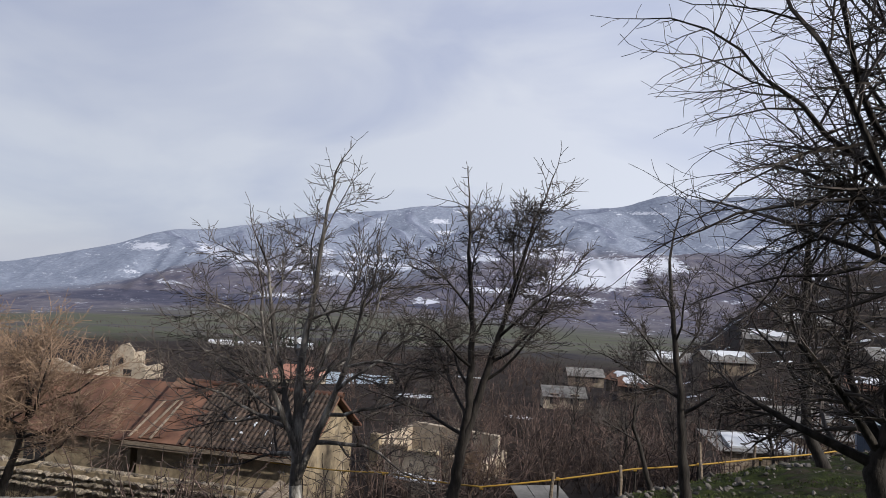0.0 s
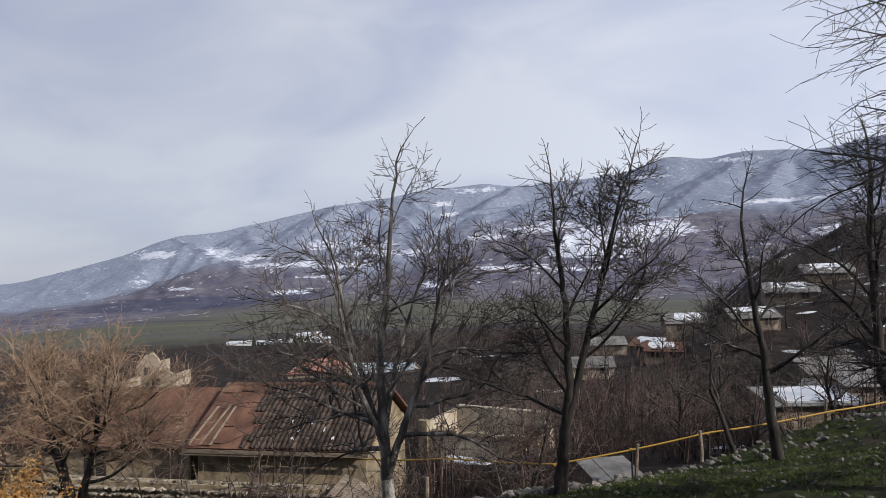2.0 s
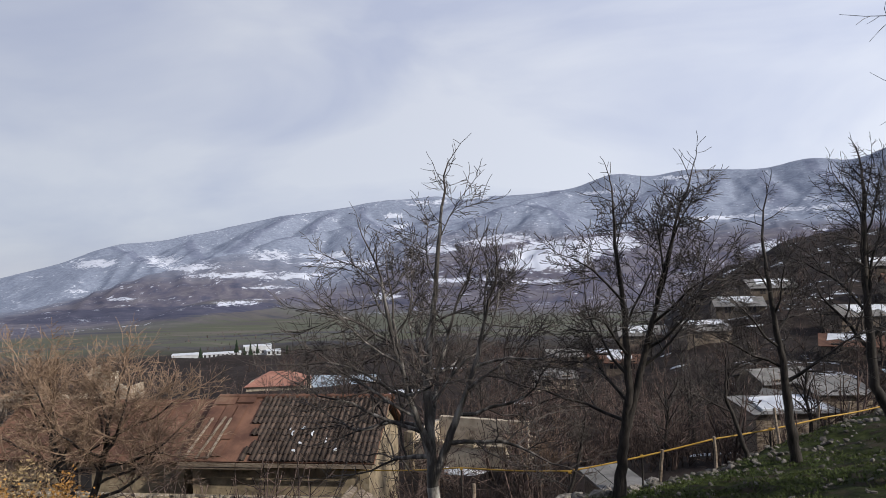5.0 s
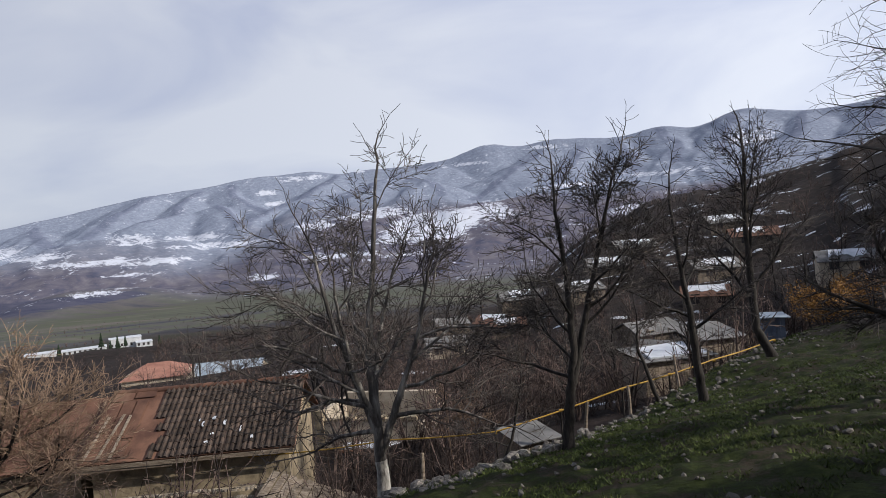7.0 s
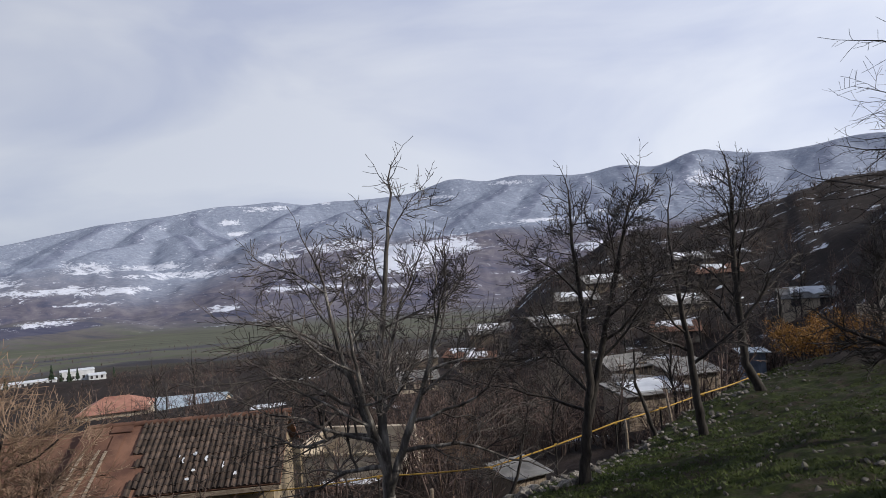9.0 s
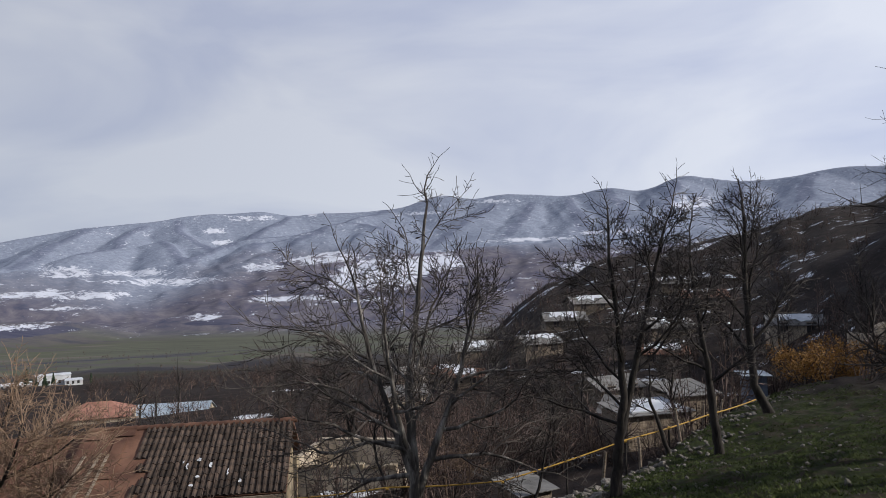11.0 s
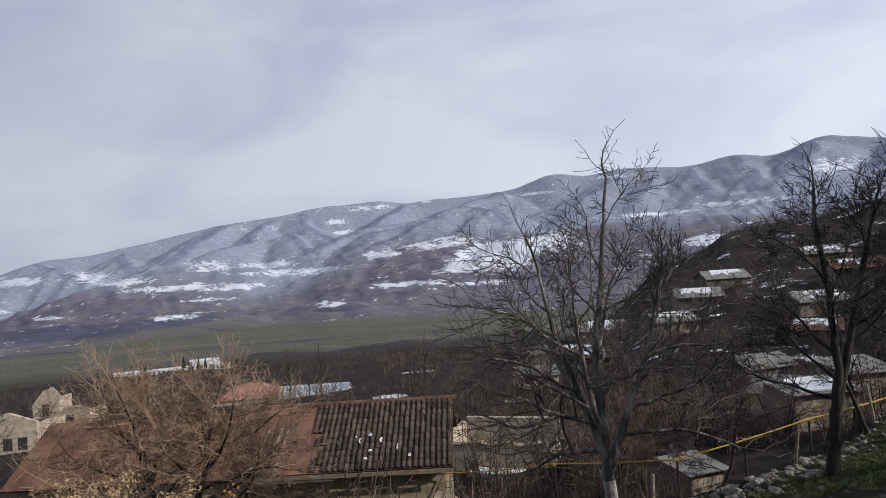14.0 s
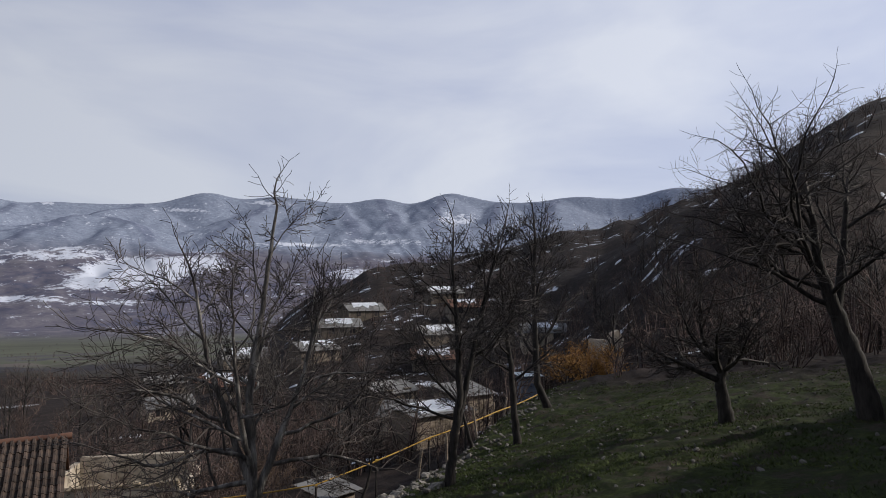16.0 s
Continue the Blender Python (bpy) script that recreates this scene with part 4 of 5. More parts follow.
def shed(x, y, yaw, w, dep, h, rise, wall, roof, label, snow=0.0, z=None, name="shed"):
    root = thing(name, pose(x, y, gz(x, y) if z is None else z, 0, 0, yaw), label, "shed")
    plank_box(root, w, dep, h, wall, seed=int(w * 100))
    c = [(-w / 2 - 0.2, -0.25, h + 0.05), (w / 2 + 0.2, -0.25, h + 0.05), (w / 2 + 0.2, dep + 0.2, h + rise), (-w / 2 - 0.2, dep + 0.2, h + rise)]
    n = max(3, int((w + 0.4) / 0.45))
    for i in range(n):
        u0, u1 = i / n, (i + 1) / n - 0.012
        q = [Vector(c[0]).lerp(Vector(c[1]), u0), Vector(c[0]).lerp(Vector(c[1]), u1), Vector(c[3]).lerp(Vector(c[2]), u1), Vector(c[3]).lerp(Vector(c[2]), u0)]
        part("roof_sheet", slab_bm([v + Vector((0, 0, 0.012 * (i % 2))) for v in q], 0.03), roof, root)
    if snow:
        a = [Vector(c[0]).lerp(Vector(c[2]), 0.15), Vector(c[1]).lerp(Vector(c[3]), 0.1), Vector(c[2]).lerp(Vector(c[0]), 0.08), Vector(c[3]).lerp(Vector(c[1]), 0.2)]
        part("snow", slab_bm([v + Vector((0, 0, 0.09)) for v in a], 0.08), SNOW, root, "melting snow patch")
    return root


shed(-3.2, 20.5, 30, 1.35, 1.3, 1.3, 0.25, WOOD, GREY_SHEET, "small plank hut with a grey sheet roof below the bank", z=-8.3)
shed(4.2, 29.5, 15, 3.6, 2.4, 1.5, 0.3, WOOD, GREY_SHEET, "low garden shed with melting snow on its roof", snow=1)
shed(6.8, 31.5, 15, 2.6, 2.2, 2.2, 0.5, WOOD, GREY_SHEET, "tall plank shed with a pale sheet roof")
shed(6.6, 24.6, -10, 0.8, 0.8, 1.2, 0.1, BLUE_PAINT, BLUE_SHEET, "faded blue garden hut beside the track", name="garden_hut")


def barrel(x, y, z):
    t = Tubes()
    t.add([Vector((0, 0, q)) for q in (0.0, 0.02, 0.28, 0.30, 0.34, 0.36, 0.62, 0.64, 0.88, 0.9)], [0.26, 0.28, 0.29, 0.305, 0.305, 0.29, 0.30, 0.305, 0.28, 0.26], 18)
    ob = mesh_part("barrel", t.mesh("barrel"), BLUE_PAINT, None, smooth_faces=True)
    ob.matrix_world = pose(x, y, z, 74, 0, 40)
    tagged(ob, "blue plastic barrel lying behind the bank", "barrel")


barrel(-2.9, 15.0, gz(-2.9, 15.0) + 0.27)


shed(-12.6, 8.9, 30, 1.5, 1.3, 0.75, 0.08, WOOD, GREY_SHEET, "low shed of grey weathered boards in the garden")


def broken_building():
    root = thing("roofless_building", pose(-11.3, 30.0, -10.7, 0, 0, -8) @ Matrix.Diagonal((0.92, 0.9, 0.82, 1)), "roofless cream-plastered building with snow on a ledge", "building")
    part("wall", box_bm((-2.6, 0, -1.2), (2.9, 0.35, 2.5), 0.03), PLASTER, root)
    part("wall", box_bm((-3.2, 0.35, -1.2), (-2.85, 4.5, 2.9), 0.03), PLASTER, root)
    part("wall", box_bm((2.9, 0, -1.2), (3.25, 4.8, 2.2), 0.03), PLASTER, root)
    part("wall", box_bm((-2.85, 4.2, -1.2), (2.9, 4.55, 3.2), 0.03), PLASTER, root)
    part("pier", box_bm((-3.2, -0.1, -1.2), (-2.6, 0.3, 3.2), 0.03), STONE_WALL, root)
    part("ledge", box_bm((-1.4, -1.3, 1.0), (3.2, 0.0, 1.12), 0.02), RUST, root)
    part("snow", box_bm((-1.3, -1.1, 1.12), (2.9, -0.1, 1.27), 0.05), SNOW, root, "strip of old snow")
    part("lean_to", box_bm((-1.3, -1.2, -1.2), (3.1, -1.05, 1.0), 0.02), RUST, root)
    for i in range(9):
        part("coping_stone", box_bm((-2.5 + i * 0.6, -0.05, 2.5), (-1.95 + i * 0.6, 0.4, 2.62 + 0.08 * (i % 3)), 0.03), STONE_WALL, root)


broken_building()


def lean_to(x, y, z):
    root = thing("collapsed_roof", pose(x, y, z, 0, 0, -10), "collapsed rust-brown plank roof beside the stone house", "roof")
    rng = random.Random(9)
    for i in range(12):
        u = i / 12
        x0 = -1.6 + 3.6 * u
        part("plank", slab_bm([(x0, -1.3 + rng.uniform(-0.2, 0.1), 0.9 - 0.9 * u), (x0 + 0.27, -1.3, 0.84 - 0.9 * u), (x0 + 0.27, 0.9, 1.7 - 0.9 * u), (x0, 0.9 + rng.uniform(-0.1, 0.2), 1.76 - 0.9 * u)], 0.03), WOOD, root)
    for sx in (-1.5, 1.8):
        part("post", box_bm((sx, -1.1, -1.5), (sx + 0.12, -0.98, 0.8 if sx < 0 else 0.0)), WOOD, root)


lean_to(-10.6, 17.5, -8.7)


def stone_mesh(seed, mat):
    rng = random.Random(seed)
    bm = bmesh.new()
    bmesh.ops.create_icosphere(bm, subdivisions=1, radius=1.0)
    for v in bm.verts:
        v.co = Vector((v.co.x, v.co.y * 0.8, v.co.z * 0.55)) * rng.uniform(0.62, 1.2)
    me = bpy.data.meshes.new("stone")
    bm.to_mesh(me)
    bm.free()
    me.materials.append(mat)
    return me


STONES = [stone_mesh(k, ROCK) for k in range(8)]
PALE_STONES = [stone_mesh(20 + k, PALE_ROCK) for k in range(8)]


def rubble():
    rng = random.Random(77)
    bank_thing = thing("rubble_bank", pose(0, 0, 0), "loose grey field stones heaped along the terrace edge", "stones")
    for i in range(290):
        s = rng.triangular(-9, 10, -4) if i % 5 < 2 else rng.uniform(-7.5, -0.5)
        d = float(bank(s)) + (rng.gauss(-0.1, 0.8) if i % 5 < 2 else rng.uniform(-2.2, 1.2))
        x, y = 0.972 * s - 0.236 * d, 0.236 * s + 0.972 * d
        k = 0.05 + 0.15 * rng.random() ** 2 * (1.2 if s < 0 else 0.7)
        ob = new("stone", STONES[i % 8])
        ob.parent = bank_thing
        ob.matrix_local = pose(x, y, gz(x, y) + k * 0.25, rng.uniform(-30, 30), rng.uniform(-30, 30), rng.uniform(0, 360)) @ Matrix.Diagonal((k, k, k, 1))
    # scattered small stones on the turf
    v, f = [], []
    for i in range(1500):
        s, d = rng.uniform(-9, 12), 0
        d = rng.uniform(2.0, float(bank(s)) + 1.5) if i % 3 else float(bank(s)) + rng.gauss(0, 1.4)
        x, y = 0.972 * s - 0.236 * d, 0.236 * s + 0.972 * d
        k = rng.uniform(0.02, 0.09) * (1.4 if d > float(bank(s)) - 1.5 else 0.8)
        m = pose(x, y, gz(x, y) + k * 0.2, rng.uniform(-40, 40), rng.uniform(-40, 40), rng.uniform(0, 360)) @ Matrix.Diagonal((k, k, k, 1))
        src = STONES[i % 8]
        b = len(v)
        v.extend(tuple(m @ q.co) for q in src.vertices)
        f.extend(tuple(b + j for j in p.vertices) for p in src.polygons)
    me = bpy.data.meshes.new("small_stones")
    me.from_pydata(v, [], f)
    me.materials.append(ROCK)
    tagged(new("small_stones", me), "small grey stones strewn over the grass slope", "stones", kind="stuff")


rubble()


def dry_wall():
    rng = random.Random(15)
    root = thing("dry_stone_wall", pose(-15.2, 18.1, 0, 0, 0, 8) @ pose(15.2, -18.75, 0), "tumbledown dry stone terrace wall before the house", "wall")
    part("core", box_bm((-25.0, 18.55, -10.5), (-12.2, 18.95, -7.35), 0.05), STONE_WALL, root)
    for i in range(296):
        u = (i % 74) / 74
        row = i // 74
        x, y = -24.9 + 12.6 * u + rng.uniform(-0.04, 0.04), 18.5 + rng.uniform(-0.06, 0.02) + (0.2 if row == 3 else 0)
        ob = new("stone", PALE_STONES[i % 8])
        ob.parent = root
        k = rng.uniform(0.11, 0.16)
        ob.matrix_local = pose(x, y, -8.05 + row * 0.23 + rng.uniform(-0.03, 0.03), rng.uniform(-20, 20), rng.uniform(-20, 20), rng.uniform(0, 360)) @ Matrix.Diagonal((k * 1.25, k * 1.1, k, 1))


def stone_heap(x, y, label, count, wide, deep, high, seed):
    """A heap of fallen wall stones."""
    rng = random.Random(seed)
    root = thing("stone_heap", pose(x, y, gz(x, y)), label, "stones")
    for i in range(count):
        u, v = rng.gauss(0, 0.4), rng.gauss(0, 0.4)
        px, py = x + u * wide, y + v * deep
        k = rng.uniform(0.07, 0.17)
        ob = new("stone", PALE_STONES[i % 8])
        ob.parent = root
        ob.matrix_local = pose(u * wide, v * deep, gz(px, py) - gz(x, y) + max(0.0, high * (1 - 1.1 * math.hypot(u, v))) * rng.random() + 0.04, rng.uniform(-40, 40), rng.uniform(-40, 40), rng.uniform(0, 360)) @ Matrix.Diagonal((k, k, k * 1.2, 1))


stone_heap(-13.4, 12.2, "heap of pale fallen wall stones in the garden", 220, 2.4, 1.3, 0.8, 81)
stone_heap(-9.0, 13.4, "tumbled pale stones beside the walnut tree", 150, 2.6, 1.2, 0.6, 82)


dry_wall()


# ---- the village ----
def village():
    rng = random.Random(4)
    house("red_roofed_house", -53, 83, 20, 8.6, 7.6, 4.2, 1.5, PLASTER, RED_TILE, "pale house under a red hipped tile roof", z=-19.9, hip=0.8, windows=3)
    house("blue_roofed_house", -47.2, 91.5, 10, 10.8, 9, 3.6, 1.8, PLASTER, BLUE_SHEET, "house under a pale blue sheet roof", z=-21.6, windows=3)
    # snow-roofed houses on the slope: x, y, turn, width, depth, walls, snow
    rows = [(2, 150, 10, 11, 7, 2.6, 1), (-6, 111, -25, 6.5, 5.5, 1.6, 1), (-11, 78, 15, 5, 4.5, 1.5, 0), (9, 95, 20, 6.5, 5, 1.8, 1), (17, 118, 0, 8, 6, 2.0, 1), (22, 80, -15, 6, 5, 1.6, 1),
            (12, 64, 25, 5.5, 4.5, 1.5, 0), (9, 50, -35, 6, 4, 1.7, 0), (30, 98, 10, 7.5, 5, 1.8, 1), (42, 114, -10, 8, 6, 2, 1), (26, 134, 12, 9, 6, 2, 1),
            (48, 142, 5, 9, 6, 2, 1), (36, 74, -20, 6, 4.5, 1.6, 1), (-3, 92, 0, 5, 4.5, 1.5, 1), (-14, 128, 18, 7, 5, 2, 0)]
    for i, (x, y, turn, w, dep, wall, snow) in enumerate(rows):
        mat = (DARK_WALL, DARK_WALL, PLASTER, DARK_WALL, DARK_WALL)[i % 5]
        roof = (GREY_SHEET, RUST, GREY_SHEET, GREY_SHEET)[i % 4]
        house("village_house", x, y, turn, w, dep, wall, w * 0.17, mat, roof, "small village house with %s roof %s" % (("a grey sheet", "a rusty", "a grey sheet", "a dark grey sheet")[i % 4], "under old snow" if snow else "clear of snow"),
              snow=float(snow), windows=2)
    # a cream ruin and the yellow gable further up the slope
    for x, y, z, w, h, d, lab in ((-95, 92, -21.5, 4.5, 7.0, 4, "ruined cream stone tower among bare trees"), (23.8, 41.8, gz(23.8, 41.8) - 0.2, 2.4, 3.8, 3.5, "broken yellow plaster gable in the scrub"), (-71, 70, -16.5, 5, 3.0, 5, "roofless cream stone hut"), (-60, 47.5, -14.6, 9, 4.7, 5, "long roofless cream stone house with empty windows")):
        root = thing("ruin", pose(x, y, z, 0, 0, 15), lab, "ruin")
        bm = bmesh.new()
        prof = [(-w / 2, -1), (w / 2, -1), (w / 2, h * 0.8), (w * 0.22, h), (-w * 0.1, h * 0.93), (-w / 2, h * 0.6)]
        a = [bm.verts.new((q[0], 0, q[1])) for q in prof]
        b = [bm.verts.new((q[0], 0.4, q[1])) for q in prof]
        bm.faces.new(a)
        bm.faces.new(b[::-1])
        for i in range(6):
            k = (i + 1) % 6
            bm.faces.new((a[k], a[i], b[i], b[k]))
        bmesh.ops.recalc_face_normals(bm, faces=bm.faces)
        part("wall", bm, PLASTER, root)
        part("wall", box_bm((w / 2 - 0.4, 0.4, -1), (w / 2, d, h * 0.75)), PLASTER, root)
        if w > 8:
            for wx in (-3.2, -1.9, 1.9, 3.2):
                part("opening", box_bm((wx - 0.4, -0.03, h * 0.28), (wx + 0.4, 0.05, h * 0.52)), DARK, root)
        part("opening", box_bm((-w * 0.15, -0.03, h * 0.3), (w * 0.1, 0.05, h * 0.6)), DARK, root)


village()


def white_school():
    root = thing("white_institution", pose(-230, 300, -47.6, 0, 0, 34) @ Matrix.Diagonal((0.8, 0.8, 0.95, 1)), "long white two-storey building in several blocks on the valley edge", "building")
    for x, y, w, h in ((-8, 0, 17, 7.5), (16, 12, 26, 6.0), (41, 22, 20, 8.5), (52, 10, 10, 6)):
        blk = part("block", box_bm((x - w / 2, y, -4), (x + w / 2, y + 11, h), 0.05), WHITE_WALL, root)
        part("flat_roof", box_bm((x - w / 2 - 0.3, y - 0.3, h), (x + w / 2 + 0.3, y + 11.3, h + 0.4)), SNOW, root)
        for floor_z in (0.8, 4.2):
            if floor_z + 1.6 < h:
                for i in range(int(w / 3)):
                    wx = x - w / 2 + 1.5 + i * 3
                    part("window", box_bm((wx - 0.7, y - 0.05, floor_z), (wx + 0.7, y + 0.1, floor_z + 1.6)), DARK, blk)


white_school()


def conifer(x, y, h, seed):
    rng = random.Random(seed)
    root = thing("conifer", pose(x, y, gz(x, y) - 0.2), "dark evergreen conifer beside the white building", "tree", group="conifers by the white building")
    t = Tubes()
    t.add([Vector((0, 0, 0)), Vector((0, 0, h))], [0.18, 0.03], 5)
    mesh_part("trunk", t.mesh("trunk"), BARK, root)
    c = Tubes()
    for i in range(150):
        u = rng.uniform(0.1, 1) ** 0.8
        a = rng.uniform(0, 6.28)
        ln = h * 0.24 * (1.05 - u) * rng.uniform(0.7, 1.1) + 0.1
        z = h * u
        c.add([Vector((0, 0, z)), Vector((math.cos(a) * ln * 0.6, math.sin(a) * ln * 0.6, z - ln * 0.1)), Vector((math.cos(a) * ln, math.sin(a) * ln, z - ln * 0.35))], [0.15, 0.28, 0.02], 4)
    mesh_part("crown", c.mesh("crown"), CONIFER, root)


for i, (x, y, h) in enumerate([(-222, 292, 6), (-205, 300, 8), (-196, 306, 6), (-190, 290, 7), (-212, 318, 6), (-180, 310, 5)]):
    conifer(x, y, h, i)


# ---- scrub, thickets and far woods ----
def bush_arrays(seed, height, spread, stems, kids, thick, sides=3):
    """Vertices and faces of one bush or small tree of thin stems, as arrays."""
    rng = random.Random(seed)
    t = Tubes()
    cfg = dict(TREE_CFG, seg=(height / 4, height / 3.4, height / 3), least=1, thin=thick, taper=0.4, kids=kids, ratio=0.5, wobble=0.2)
    for i in range(stems):
        a = rng.uniform(0, 6.28)
        out = rng.uniform(0.1, 1) * spread
        d = Vector((math.cos(a) * out, math.sin(a) * out, 1)).normalized()
        branch(rng, [t], Vector((math.cos(a) * 0.12 * stems ** 0.5 * spread, math.sin(a) * 0.12 * stems ** 0.5 * spread, -0.1)), d, height * rng.uniform(0.45, 0.65), thick * 3.2, 0, len(kids), cfg)
    return np.array([tuple(v) for v in t.v], float), t.f


def scatter(name, label, category, kinds, places, mat, seed, size=(0.7, 1.35)):
    """Joins many turned and scaled copies of a few plants into one object."""
    rng = random.Random(seed)
    vs, fs, base = [], [], 0
    for x, y in places:
        v, f = kinds[rng.randrange(len(kinds))]
        a, k = rng.uniform(0, 6.28), rng.uniform(*size)
        c, s = math.cos(a) * k, math.sin(a) * k
        vs.append(np.stack([v[:, 0] * c - v[:, 1] * s + x, v[:, 0] * s + v[:, 1] * c + y, v[:, 2] * k * rng.uniform(0.85, 1.15) + gz(x, y)], -1))
        fs.append(np.array(f) + base)
        base += len(v)
    v, f = np.concatenate(vs), np.concatenate(fs)
    me = bpy.data.meshes.new(name)
    me.vertices.add(len(v))
    me.vertices.foreach_set("co", v.reshape(-1))
    me.loops.add(len(f) * 4)
    me.polygons.add(len(f))
    me.loops.foreach_set("vertex_index", f.reshape(-1))
    me.polygons.foreach_set("loop_start", np.arange(len(f)) * 4)
    me.update(calc_edges=True)
    me.materials.append(mat)
    return tagged(new(name, me), label, category, kind="stuff")


def island_vary(mat, amount):
    """Lets each stem of a joined mesh differ in tone."""
    t = mat.node_tree
    p = t.nodes["Principled BSDF"]
    src = p.inputs["Base Color"].links[0].from_socket
    g = t.nodes.new("ShaderNodeNewGeometry")
    r = t.nodes.new("ShaderNodeMapRange")
    r.inputs["To Min"].default_value, r.inputs["To Max"].default_value = 1 - amount, 1 + amount
    t.links.new(g.outputs["Random Per Island"], r.inputs[0])
    h = t.nodes.new("ShaderNodeHueSaturation")
    t.links.new(r.outputs[0], h.inputs["Value"])
    t.links.new(src, h.inputs["Color"])
    t.links.new(h.outputs[0], p.inputs["Base Color"])
    return mat


island_vary(SHRUB, 0.6)
BUILT = [(-15.6, 22, 6), (-24, 22.5, 6.5), (-11.3, 32, 5), (-2.7, 23.0, 3.6), (-3.6, 20.0, 2.0), (4.2, 30.5, 3), (6.8, 32.5, 2.5), (6, 23.5, 1.5), (22.5, 39.5, 3.5), (20.5, 36.5, 3.0), (18.5, 33.5, 2.5), (10.8, 26, 2.5), (-53, 87, 7), (-46, 100, 9)]


def clear_of_houses(x, y):
    a, r = polar(x, y)
    if 30 < a < 44 and 180 < r < 420:
        return False
    return all((x - a) ** 2 + (y - b) ** 2 > c * c for a, b, c in BUILT)


def open_spot(rng, r0, r1, a0, a1):
    while True:
        r, a = math.sqrt(rng.uniform(r0 * r0, r1 * r1)), rng.uniform(a0, a1)
        x, y = CX - r * math.sin(radians(a)), CY + r * math.cos(radians(a))
        s, d = along(x, y)
        if clear_of_houses(x, y) and (d > bank(s) + 1.0 or s > 12.5 and d > 4):
            return x, y


def plants():
    rng = random.Random(123)
    low = [bush_arrays(k, 1.5, 0.8, 7, (3, 1), 0.007) for k in range(5)]
    mid = [bush_arrays(20 + k, 3.4, 0.6, 5, (4, 2), 0.012) for k in range(5)]
    far = [bush_arrays(40 + k, 4.6, 0.9, 3, (4, 1), 0.026) for k in range(6)]
    hedge = [bush_arrays(50 + k, 5.0, 0.6, 2, (3,), 0.10) for k in range(4)]
    spots = [open_spot(rng, 17, 60, -62, 58) for i in range(330)] + [open_spot(rng, 20, 45, -30, 14) for i in range(120)]
    spots += [(rng.uniform(-31, -10.5), rng.uniform(13.8, 18.6)) for i in range(70)] + [(rng.uniform(-14, -5), rng.uniform(14.5, 19.2)) for i in range(40)]
    scatter("brushwood", "brown leafless brushwood and bramble filling the gardens", "shrubs", low, spots, SHRUB, 1)
    spots = []
    while len(spots) < 460:
        x, y = open_spot(rng, 22, 95, -62, 55) if len(spots) % 2 else open_spot(rng, 21, 75, -60, 12)
        if not (-40 < x < -11 and 12 < y < 30) and not (polar(x, y)[0] > 12 and y < 60 and rng.random() < 0.6):
            spots.append((x, y))
    spots += [(rng.uniform(-12.5, -5), rng.uniform(17, 28)) for i in range(22)] + [(rng.uniform(-22, -12), rng.uniform(16.2, 18.0)) for i in range(7)] + [open_spot(rng, 17, 60, -63, -38) for i in range(60)] + [open_spot(rng, 30, 70, -6, 16) for i in range(60)]
    scatter("thicket", "dark leafless thickets between the houses", "shrubs", mid, spots, SHRUB, 2)
    spots = [open_spot(rng, 70, 300, -62, -12) for i in range(480)] + [open_spot(rng, 80, 300, -12, 18) for i in range(420)] + [open_spot(rng, 100, 420, 10, 58) for i in range(520)]
    scatter("far_woods", "bare grey-brown woods on the slopes", "woods", far, spots, SHRUB, 3, (0.6, 1.2))
    spots = [open_spot(rng, 380, 1500, -10, 60) for i in range(520)]
    scatter("valley_hedges", "bare hedges and copses on the valley floor", "woods", hedge, spots, SHRUB, 4, (0.5, 0.9))


plants()


def snow_patch(x, y, w, dep, seed):
    """A thin ragged sheet of old snow lying on the ground."""
    rng = random.Random(seed)
    n = 18
    ring = [(x + w / 2 * math.cos(6.2832 * k / n) * rng.uniform(0.55, 1), y + dep / 2 * math.sin(6.2832 * k / n) * rng.uniform(0.5, 1)) for k in range(n)]
    bm = bmesh.new()
    c = bm.verts.new((x, y, gz(x, y) + 0.16))
    inner = [bm.verts.new((x + (a - x) * 0.7, y + (b - y) * 0.7, gz(x + (a - x) * 0.7, y + (b - y) * 0.7) + 0.12)) for a, b in ring]
    outer = [bm.verts.new((a, b, gz(a, b) - 0.05)) for a, b in ring]
    for k in range(n):
        j = (k + 1) % n
        bm.faces.new((c, inner[k], inner[j]))
        bm.faces.new((inner[k], outer[k], outer[j], inner[j]))
    ob = part("snow_patch", bm, SNOW, None, smooth_faces=True)
    tagged(ob, "patch of old melting snow on the bare ground", "snow", group="melting snow patches")


def snow_patches():
    rng = random.Random(19)
    for i, (x, y, w, dep) in enumerate([(1.3, 34, 3, 2.2), (5.7, 27.8, 2.2, 1.4), (-30, 76, 6, 9), (8.5, 26.0, 1.2, 1.0), (11.5, 30.2, 1.4, 1.2), (-9, 30.5, 1.8, 1.0), (-14, 66, 4, 3), (-36, 120, 9, 6)]):
        snow_patch(x, y, w, dep, i)
    for i in range(46):
        x, y = open_spot(rng, 34, 150, -60, -4)
        snow_patch(x, y, rng.uniform(1.2, 4.5), rng.uniform(0.8, 2.2), 50 + i)


snow_patches()


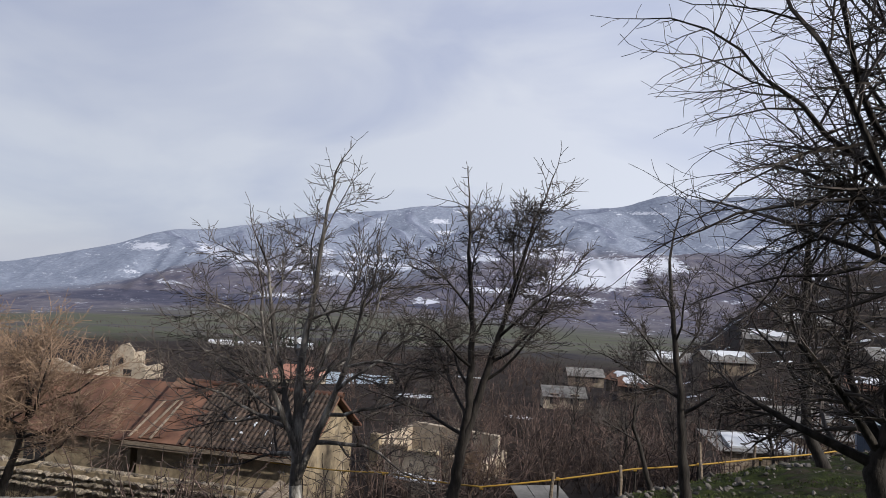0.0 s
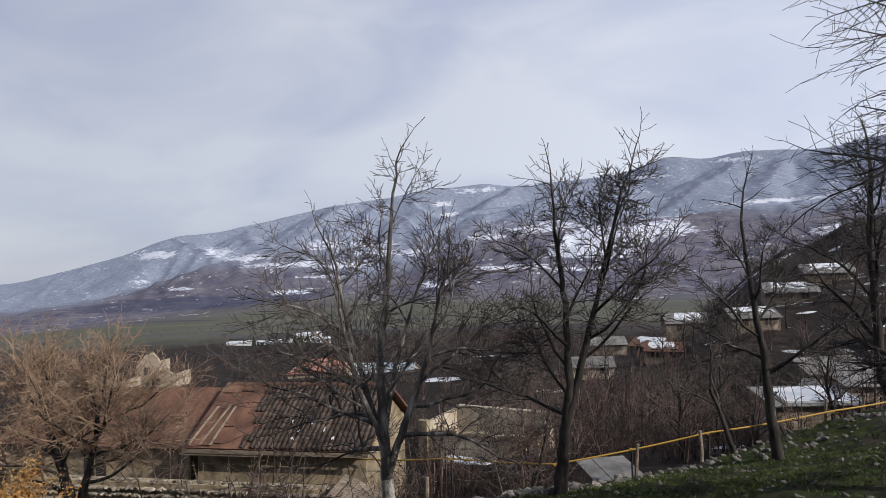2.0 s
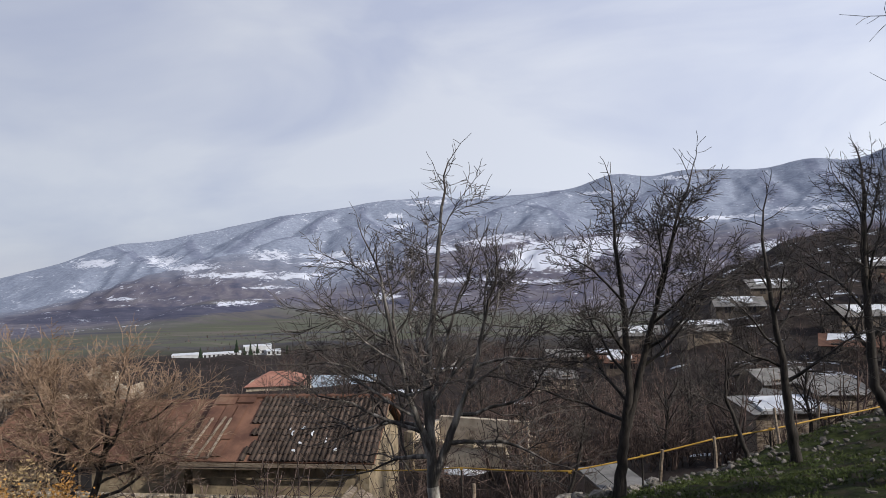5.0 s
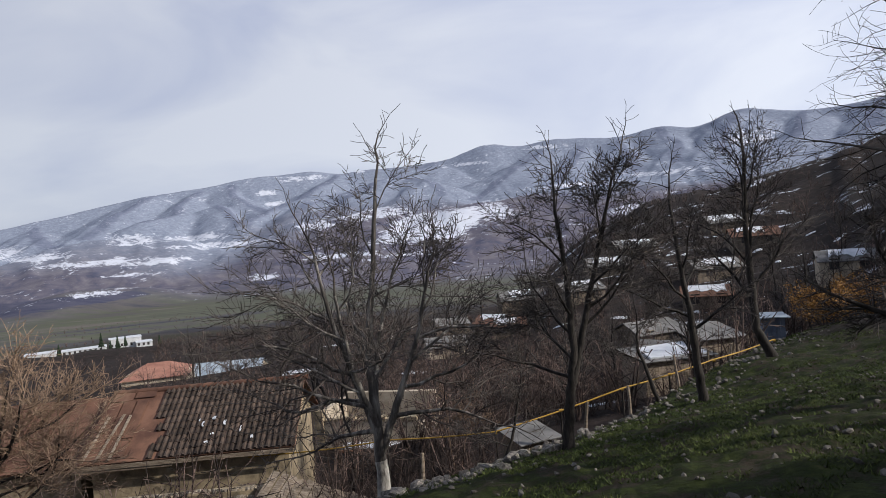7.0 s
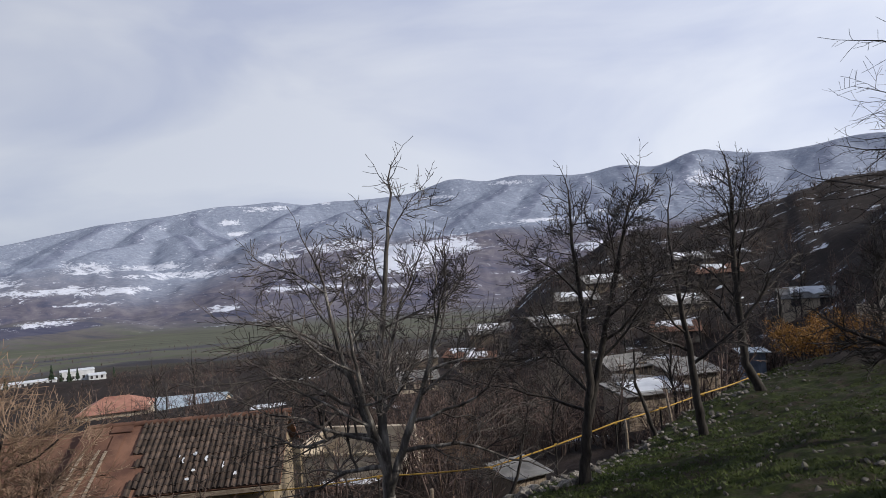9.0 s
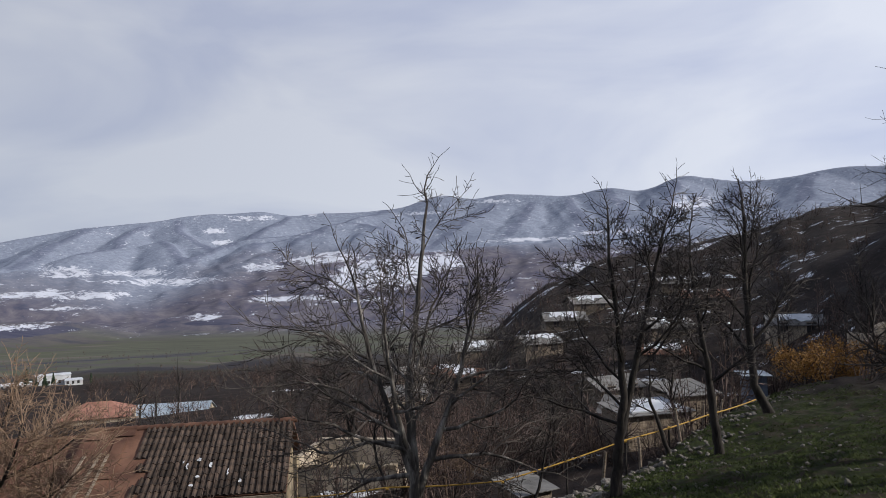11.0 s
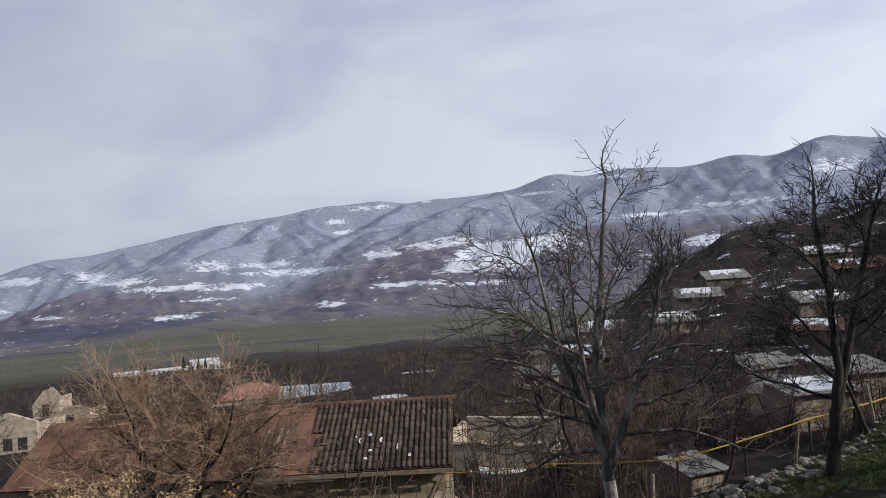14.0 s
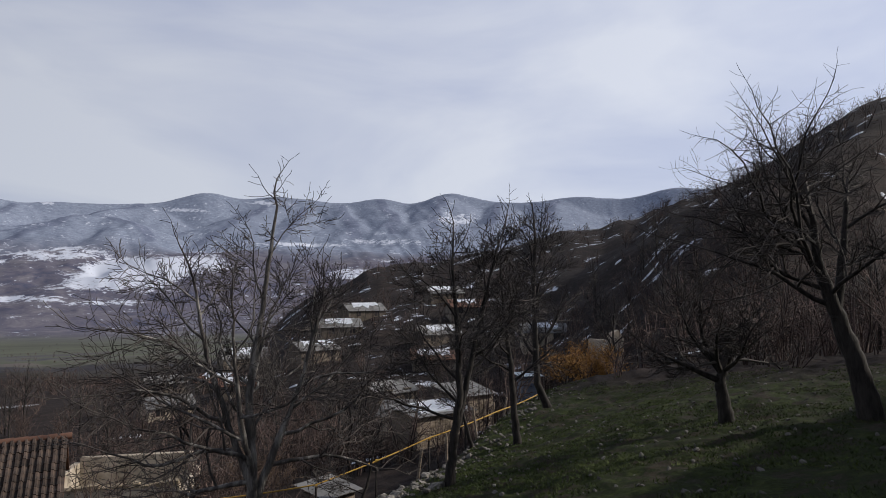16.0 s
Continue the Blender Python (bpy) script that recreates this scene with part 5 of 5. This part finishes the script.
def leafy_bush(x, y, height, seed, mat, stem_mat, label, leaves=1400, size=1.0):
    rng = random.Random(seed)
    root = thing("leafy_bush", pose(x, y, gz(x, y) - 0.05), label, "bush")
    t = Tubes()
    cfg = dict(TREE_CFG, kids=(5, 4), thin=0.006, ratio=0.5)
    tips = []
    for i in range(7):
        a = rng.uniform(0, 6.28)
        branch(rng, [t], Vector((0.15 * math.cos(a), 0.15 * math.sin(a), 0)), Vector((math.cos(a) * 0.5, math.sin(a) * 0.5, 1)).normalized(), height * 0.55, 0.03, 0, 2, cfg, tips)
    mesh_part("branchwork", t.mesh("branchwork"), stem_mat, root)
    v, f = [], []
    for i in range(leaves):
        p, d = tips[rng.randrange(len(tips))]
        c = p + rand_dir(rng) * rng.uniform(0, 0.28) - d * rng.uniform(0, 0.3)
        a, b = rand_dir(rng) * rng.uniform(0.02, 0.04) * size, rand_dir(rng) * rng.uniform(0.012, 0.028) * size
        k = len(v)
        v += [tuple(c - a), tuple(c + b), tuple(c + a), tuple(c - b)]
        f.append((k, k + 1, k + 2, k + 3))
    me = bpy.data.meshes.new("leaves")
    me.from_pydata(v, [], f)
    mesh_part("leaves", me, mat, root, "dry curled leaves still on the twigs")


for i, (x, y, h) in enumerate([(8.6, 24.6, 2.6), (10.2, 26.2, 3.0), (12.0, 27.6, 3.3), (13.8, 29.5, 2.6), (11.2, 25.4, 2.4)]):
    leafy_bush(x, y, h, 60 + i, DEAD_LEAF, TWIG, "bush with dry orange leaves beside the track", 3200, 1.5)
for i, (x, y, h) in enumerate([(-15.4, 7.6, 3.3), (-14.2, 8.8, 2.8), (-16.8, 8.8, 3.8), (-13.4, 8.0, 2.2), (-18.0, 10.2, 3.6)]):
    leafy_bush(x, y, h, 70 + i, (TAN_LEAF, DEAD_LEAF)[i % 2], TWIG_TAN, "shrub with dry tan leaves in the garden", 5200, 1.15)


def small_trees():
    """Single garden trees between the houses, three kinds copied over the slope."""
    protos = []
    for k, (h, r) in enumerate(((4.5, 0.09), (5.5, 0.10), (6.5, 0.12))):
        lim = [(0, 0.35 + 0.06 * i, 47 * i * 3.1 % 360, 35 + 4 * i, h * 0.26, r * 0.4) for i in range(9)]
        protos.append(tree((4 + 6 * k, 27 + 2 * k), "bare garden tree with dark twiggy crown", [([(0, 0, 0), (0.1, 0, h * 0.25), (-0.05, 0.1, h * 0.5), (0.05, 0, h * 0.75)], r, 0.03)], lim, 100 + k, levels=2, cfg=dict(kids=(5, 4), thin=0.008)))
        tagged(protos[-1], group="garden trees on the slope")
    rng = random.Random(31)
    for i in range(95):
        x, y = open_spot(rng, 24, 105, -60, 8) if i < 75 else open_spot(rng, 45, 110, 8, 55)
        k = rng.uniform(0.75, 1.25)
        copy_thing(protos[i % 3], pose(x, y, gz(x, y) - 0.05, 0, 0, rng.uniform(0, 360)) @ Matrix.Diagonal((k, k, k, 1)))


small_trees()
tree((-6.1, 20.2), "slim pale-stemmed sapling in two stems", [([(0, 0, 0), (-0.15, 0, 1.2), (-0.2, 0, 2.6)], 0.045, 0.015), ([(0.05, 0, 0), (0.3, 0, 1.2), (0.6, 0, 2.4)], 0.04, 0.012)],
     [(0, 0.6, 60, 55, 0.9, 0.012), (0, 0.8, -80, 60, 0.8, 0.01), (1, 0.6, -60, 55, 0.9, 0.012), (1, 0.8, 90, 60, 0.7, 0.01)], 91, levels=3, trunk_mat=TWIG_TAN, twig_mat=TWIG_TAN)
tree((-4.9, 12.8), "thin tree leaning across the stony bank", [([(0, 0, 0), (0.35, 0, 0.8), (0.75, 0, 1.6), (0.95, 0.1, 2.5)], 0.06, 0.02)],
     [(0, 0.6, 90, 40, 0.9, 0.02), (0, 0.8, -60, 55, 0.8, 0.018)], 92, levels=3)
tree((-0.1, 15.9), "thin leaning tree beside the straight-trunked tree", [([(0, 0, 0), (-0.25, 0, 0.7), (-0.5, 0, 1.5), (-0.45, 0, 2.4)], 0.07, 0.02)],
     [(0, 0.5, 90, 40, 1.0, 0.025), (0, 0.8, -60, 55, 0.9, 0.02)], 93, levels=3)


def turf_blades():
    rng = np.random.default_rng(6)
    n = 150000
    s = rng.uniform(-8, 13, n)
    d = rng.uniform(0, 1, n) ** 0.75 * (bank(s) + 0.8)
    x, y = 0.972 * s - 0.236 * d, 0.236 * s + 0.972 * d
    keep = (fbm(x * 0.8, y * 0.8, 3, 91) > -0.06) & (d > 2.0)
    x, y = x[keep], y[keep]
    n = len(x)
    z = ground(x, y)
    a = rng.uniform(0, 6.28, n)
    h, w = rng.uniform(0.015, 0.055, n), rng.uniform(0.005, 0.016, n)
    lx, ly = rng.normal(0, 0.04, n), rng.normal(0, 0.04, n)
    v = np.stack([np.stack([x - np.cos(a) * w, y - np.sin(a) * w, z - 0.01], -1), np.stack([x + np.cos(a) * w, y + np.sin(a) * w, z - 0.01], -1), np.stack([x + lx, y + ly, z + h], -1)], 1).reshape(-1, 3)
    me = bpy.data.meshes.new("grass")
    me.from_pydata(v.tolist(), [], np.arange(3 * n).reshape(-1, 3).tolist())
    me.materials.append(island_vary(GRASS_BLADE, 0.4))
    tagged(new("grass", me), "short winter grass on the terrace slope", "grass", kind="stuff")


turf_blades()
# unseen house added behind the footpath, sized so its shadow lies over the grass
house("house_behind_path", 9.0, -0.6, 180 + 18, 30, 8, 9.3, 1.8, STONE_WALL, GREY_SHEET, "unseen three-storey stone house added behind the footpath to shade the grass", windows=6, z=-1.8)


# ---- fence posts along the bank ----
def fence_post(x, y, h, tilt, seed):
    rng = random.Random(seed)
    t = Tubes()
    pts = [Vector((rng.uniform(-0.01, 0.01), rng.uniform(-0.01, 0.01), z)) for z in (-0.3, h * 0.3, h * 0.65, h)] + [Vector((0, 0, h + 0.015))]
    t.add(pts, [0.045, 0.043, 0.041, 0.038, 0.004], 7)
    ob = mesh_part("fence_post", t.mesh("fence_post"), WOOD, None)
    ob.matrix_world = pose(x, y, gz(x, y), tilt, tilt * 0.6, 0)
    tagged(ob, "weathered round wooden fence post on the bank", "post", group="fence posts along the bank")


for i, s_along in enumerate((-6.0, -3.2, 1.2, 3.0, 5.4, 7.2, 8.8, 10.4)):
    d_out = float(bank(s_along)) + 0.9
    fence_post(0.972 * s_along - 0.236 * d_out, 0.236 * s_along + 0.972 * d_out, 1.0 + 0.12 * (i % 3), (-6, 4, 9, -3)[i % 4], 300 + i)
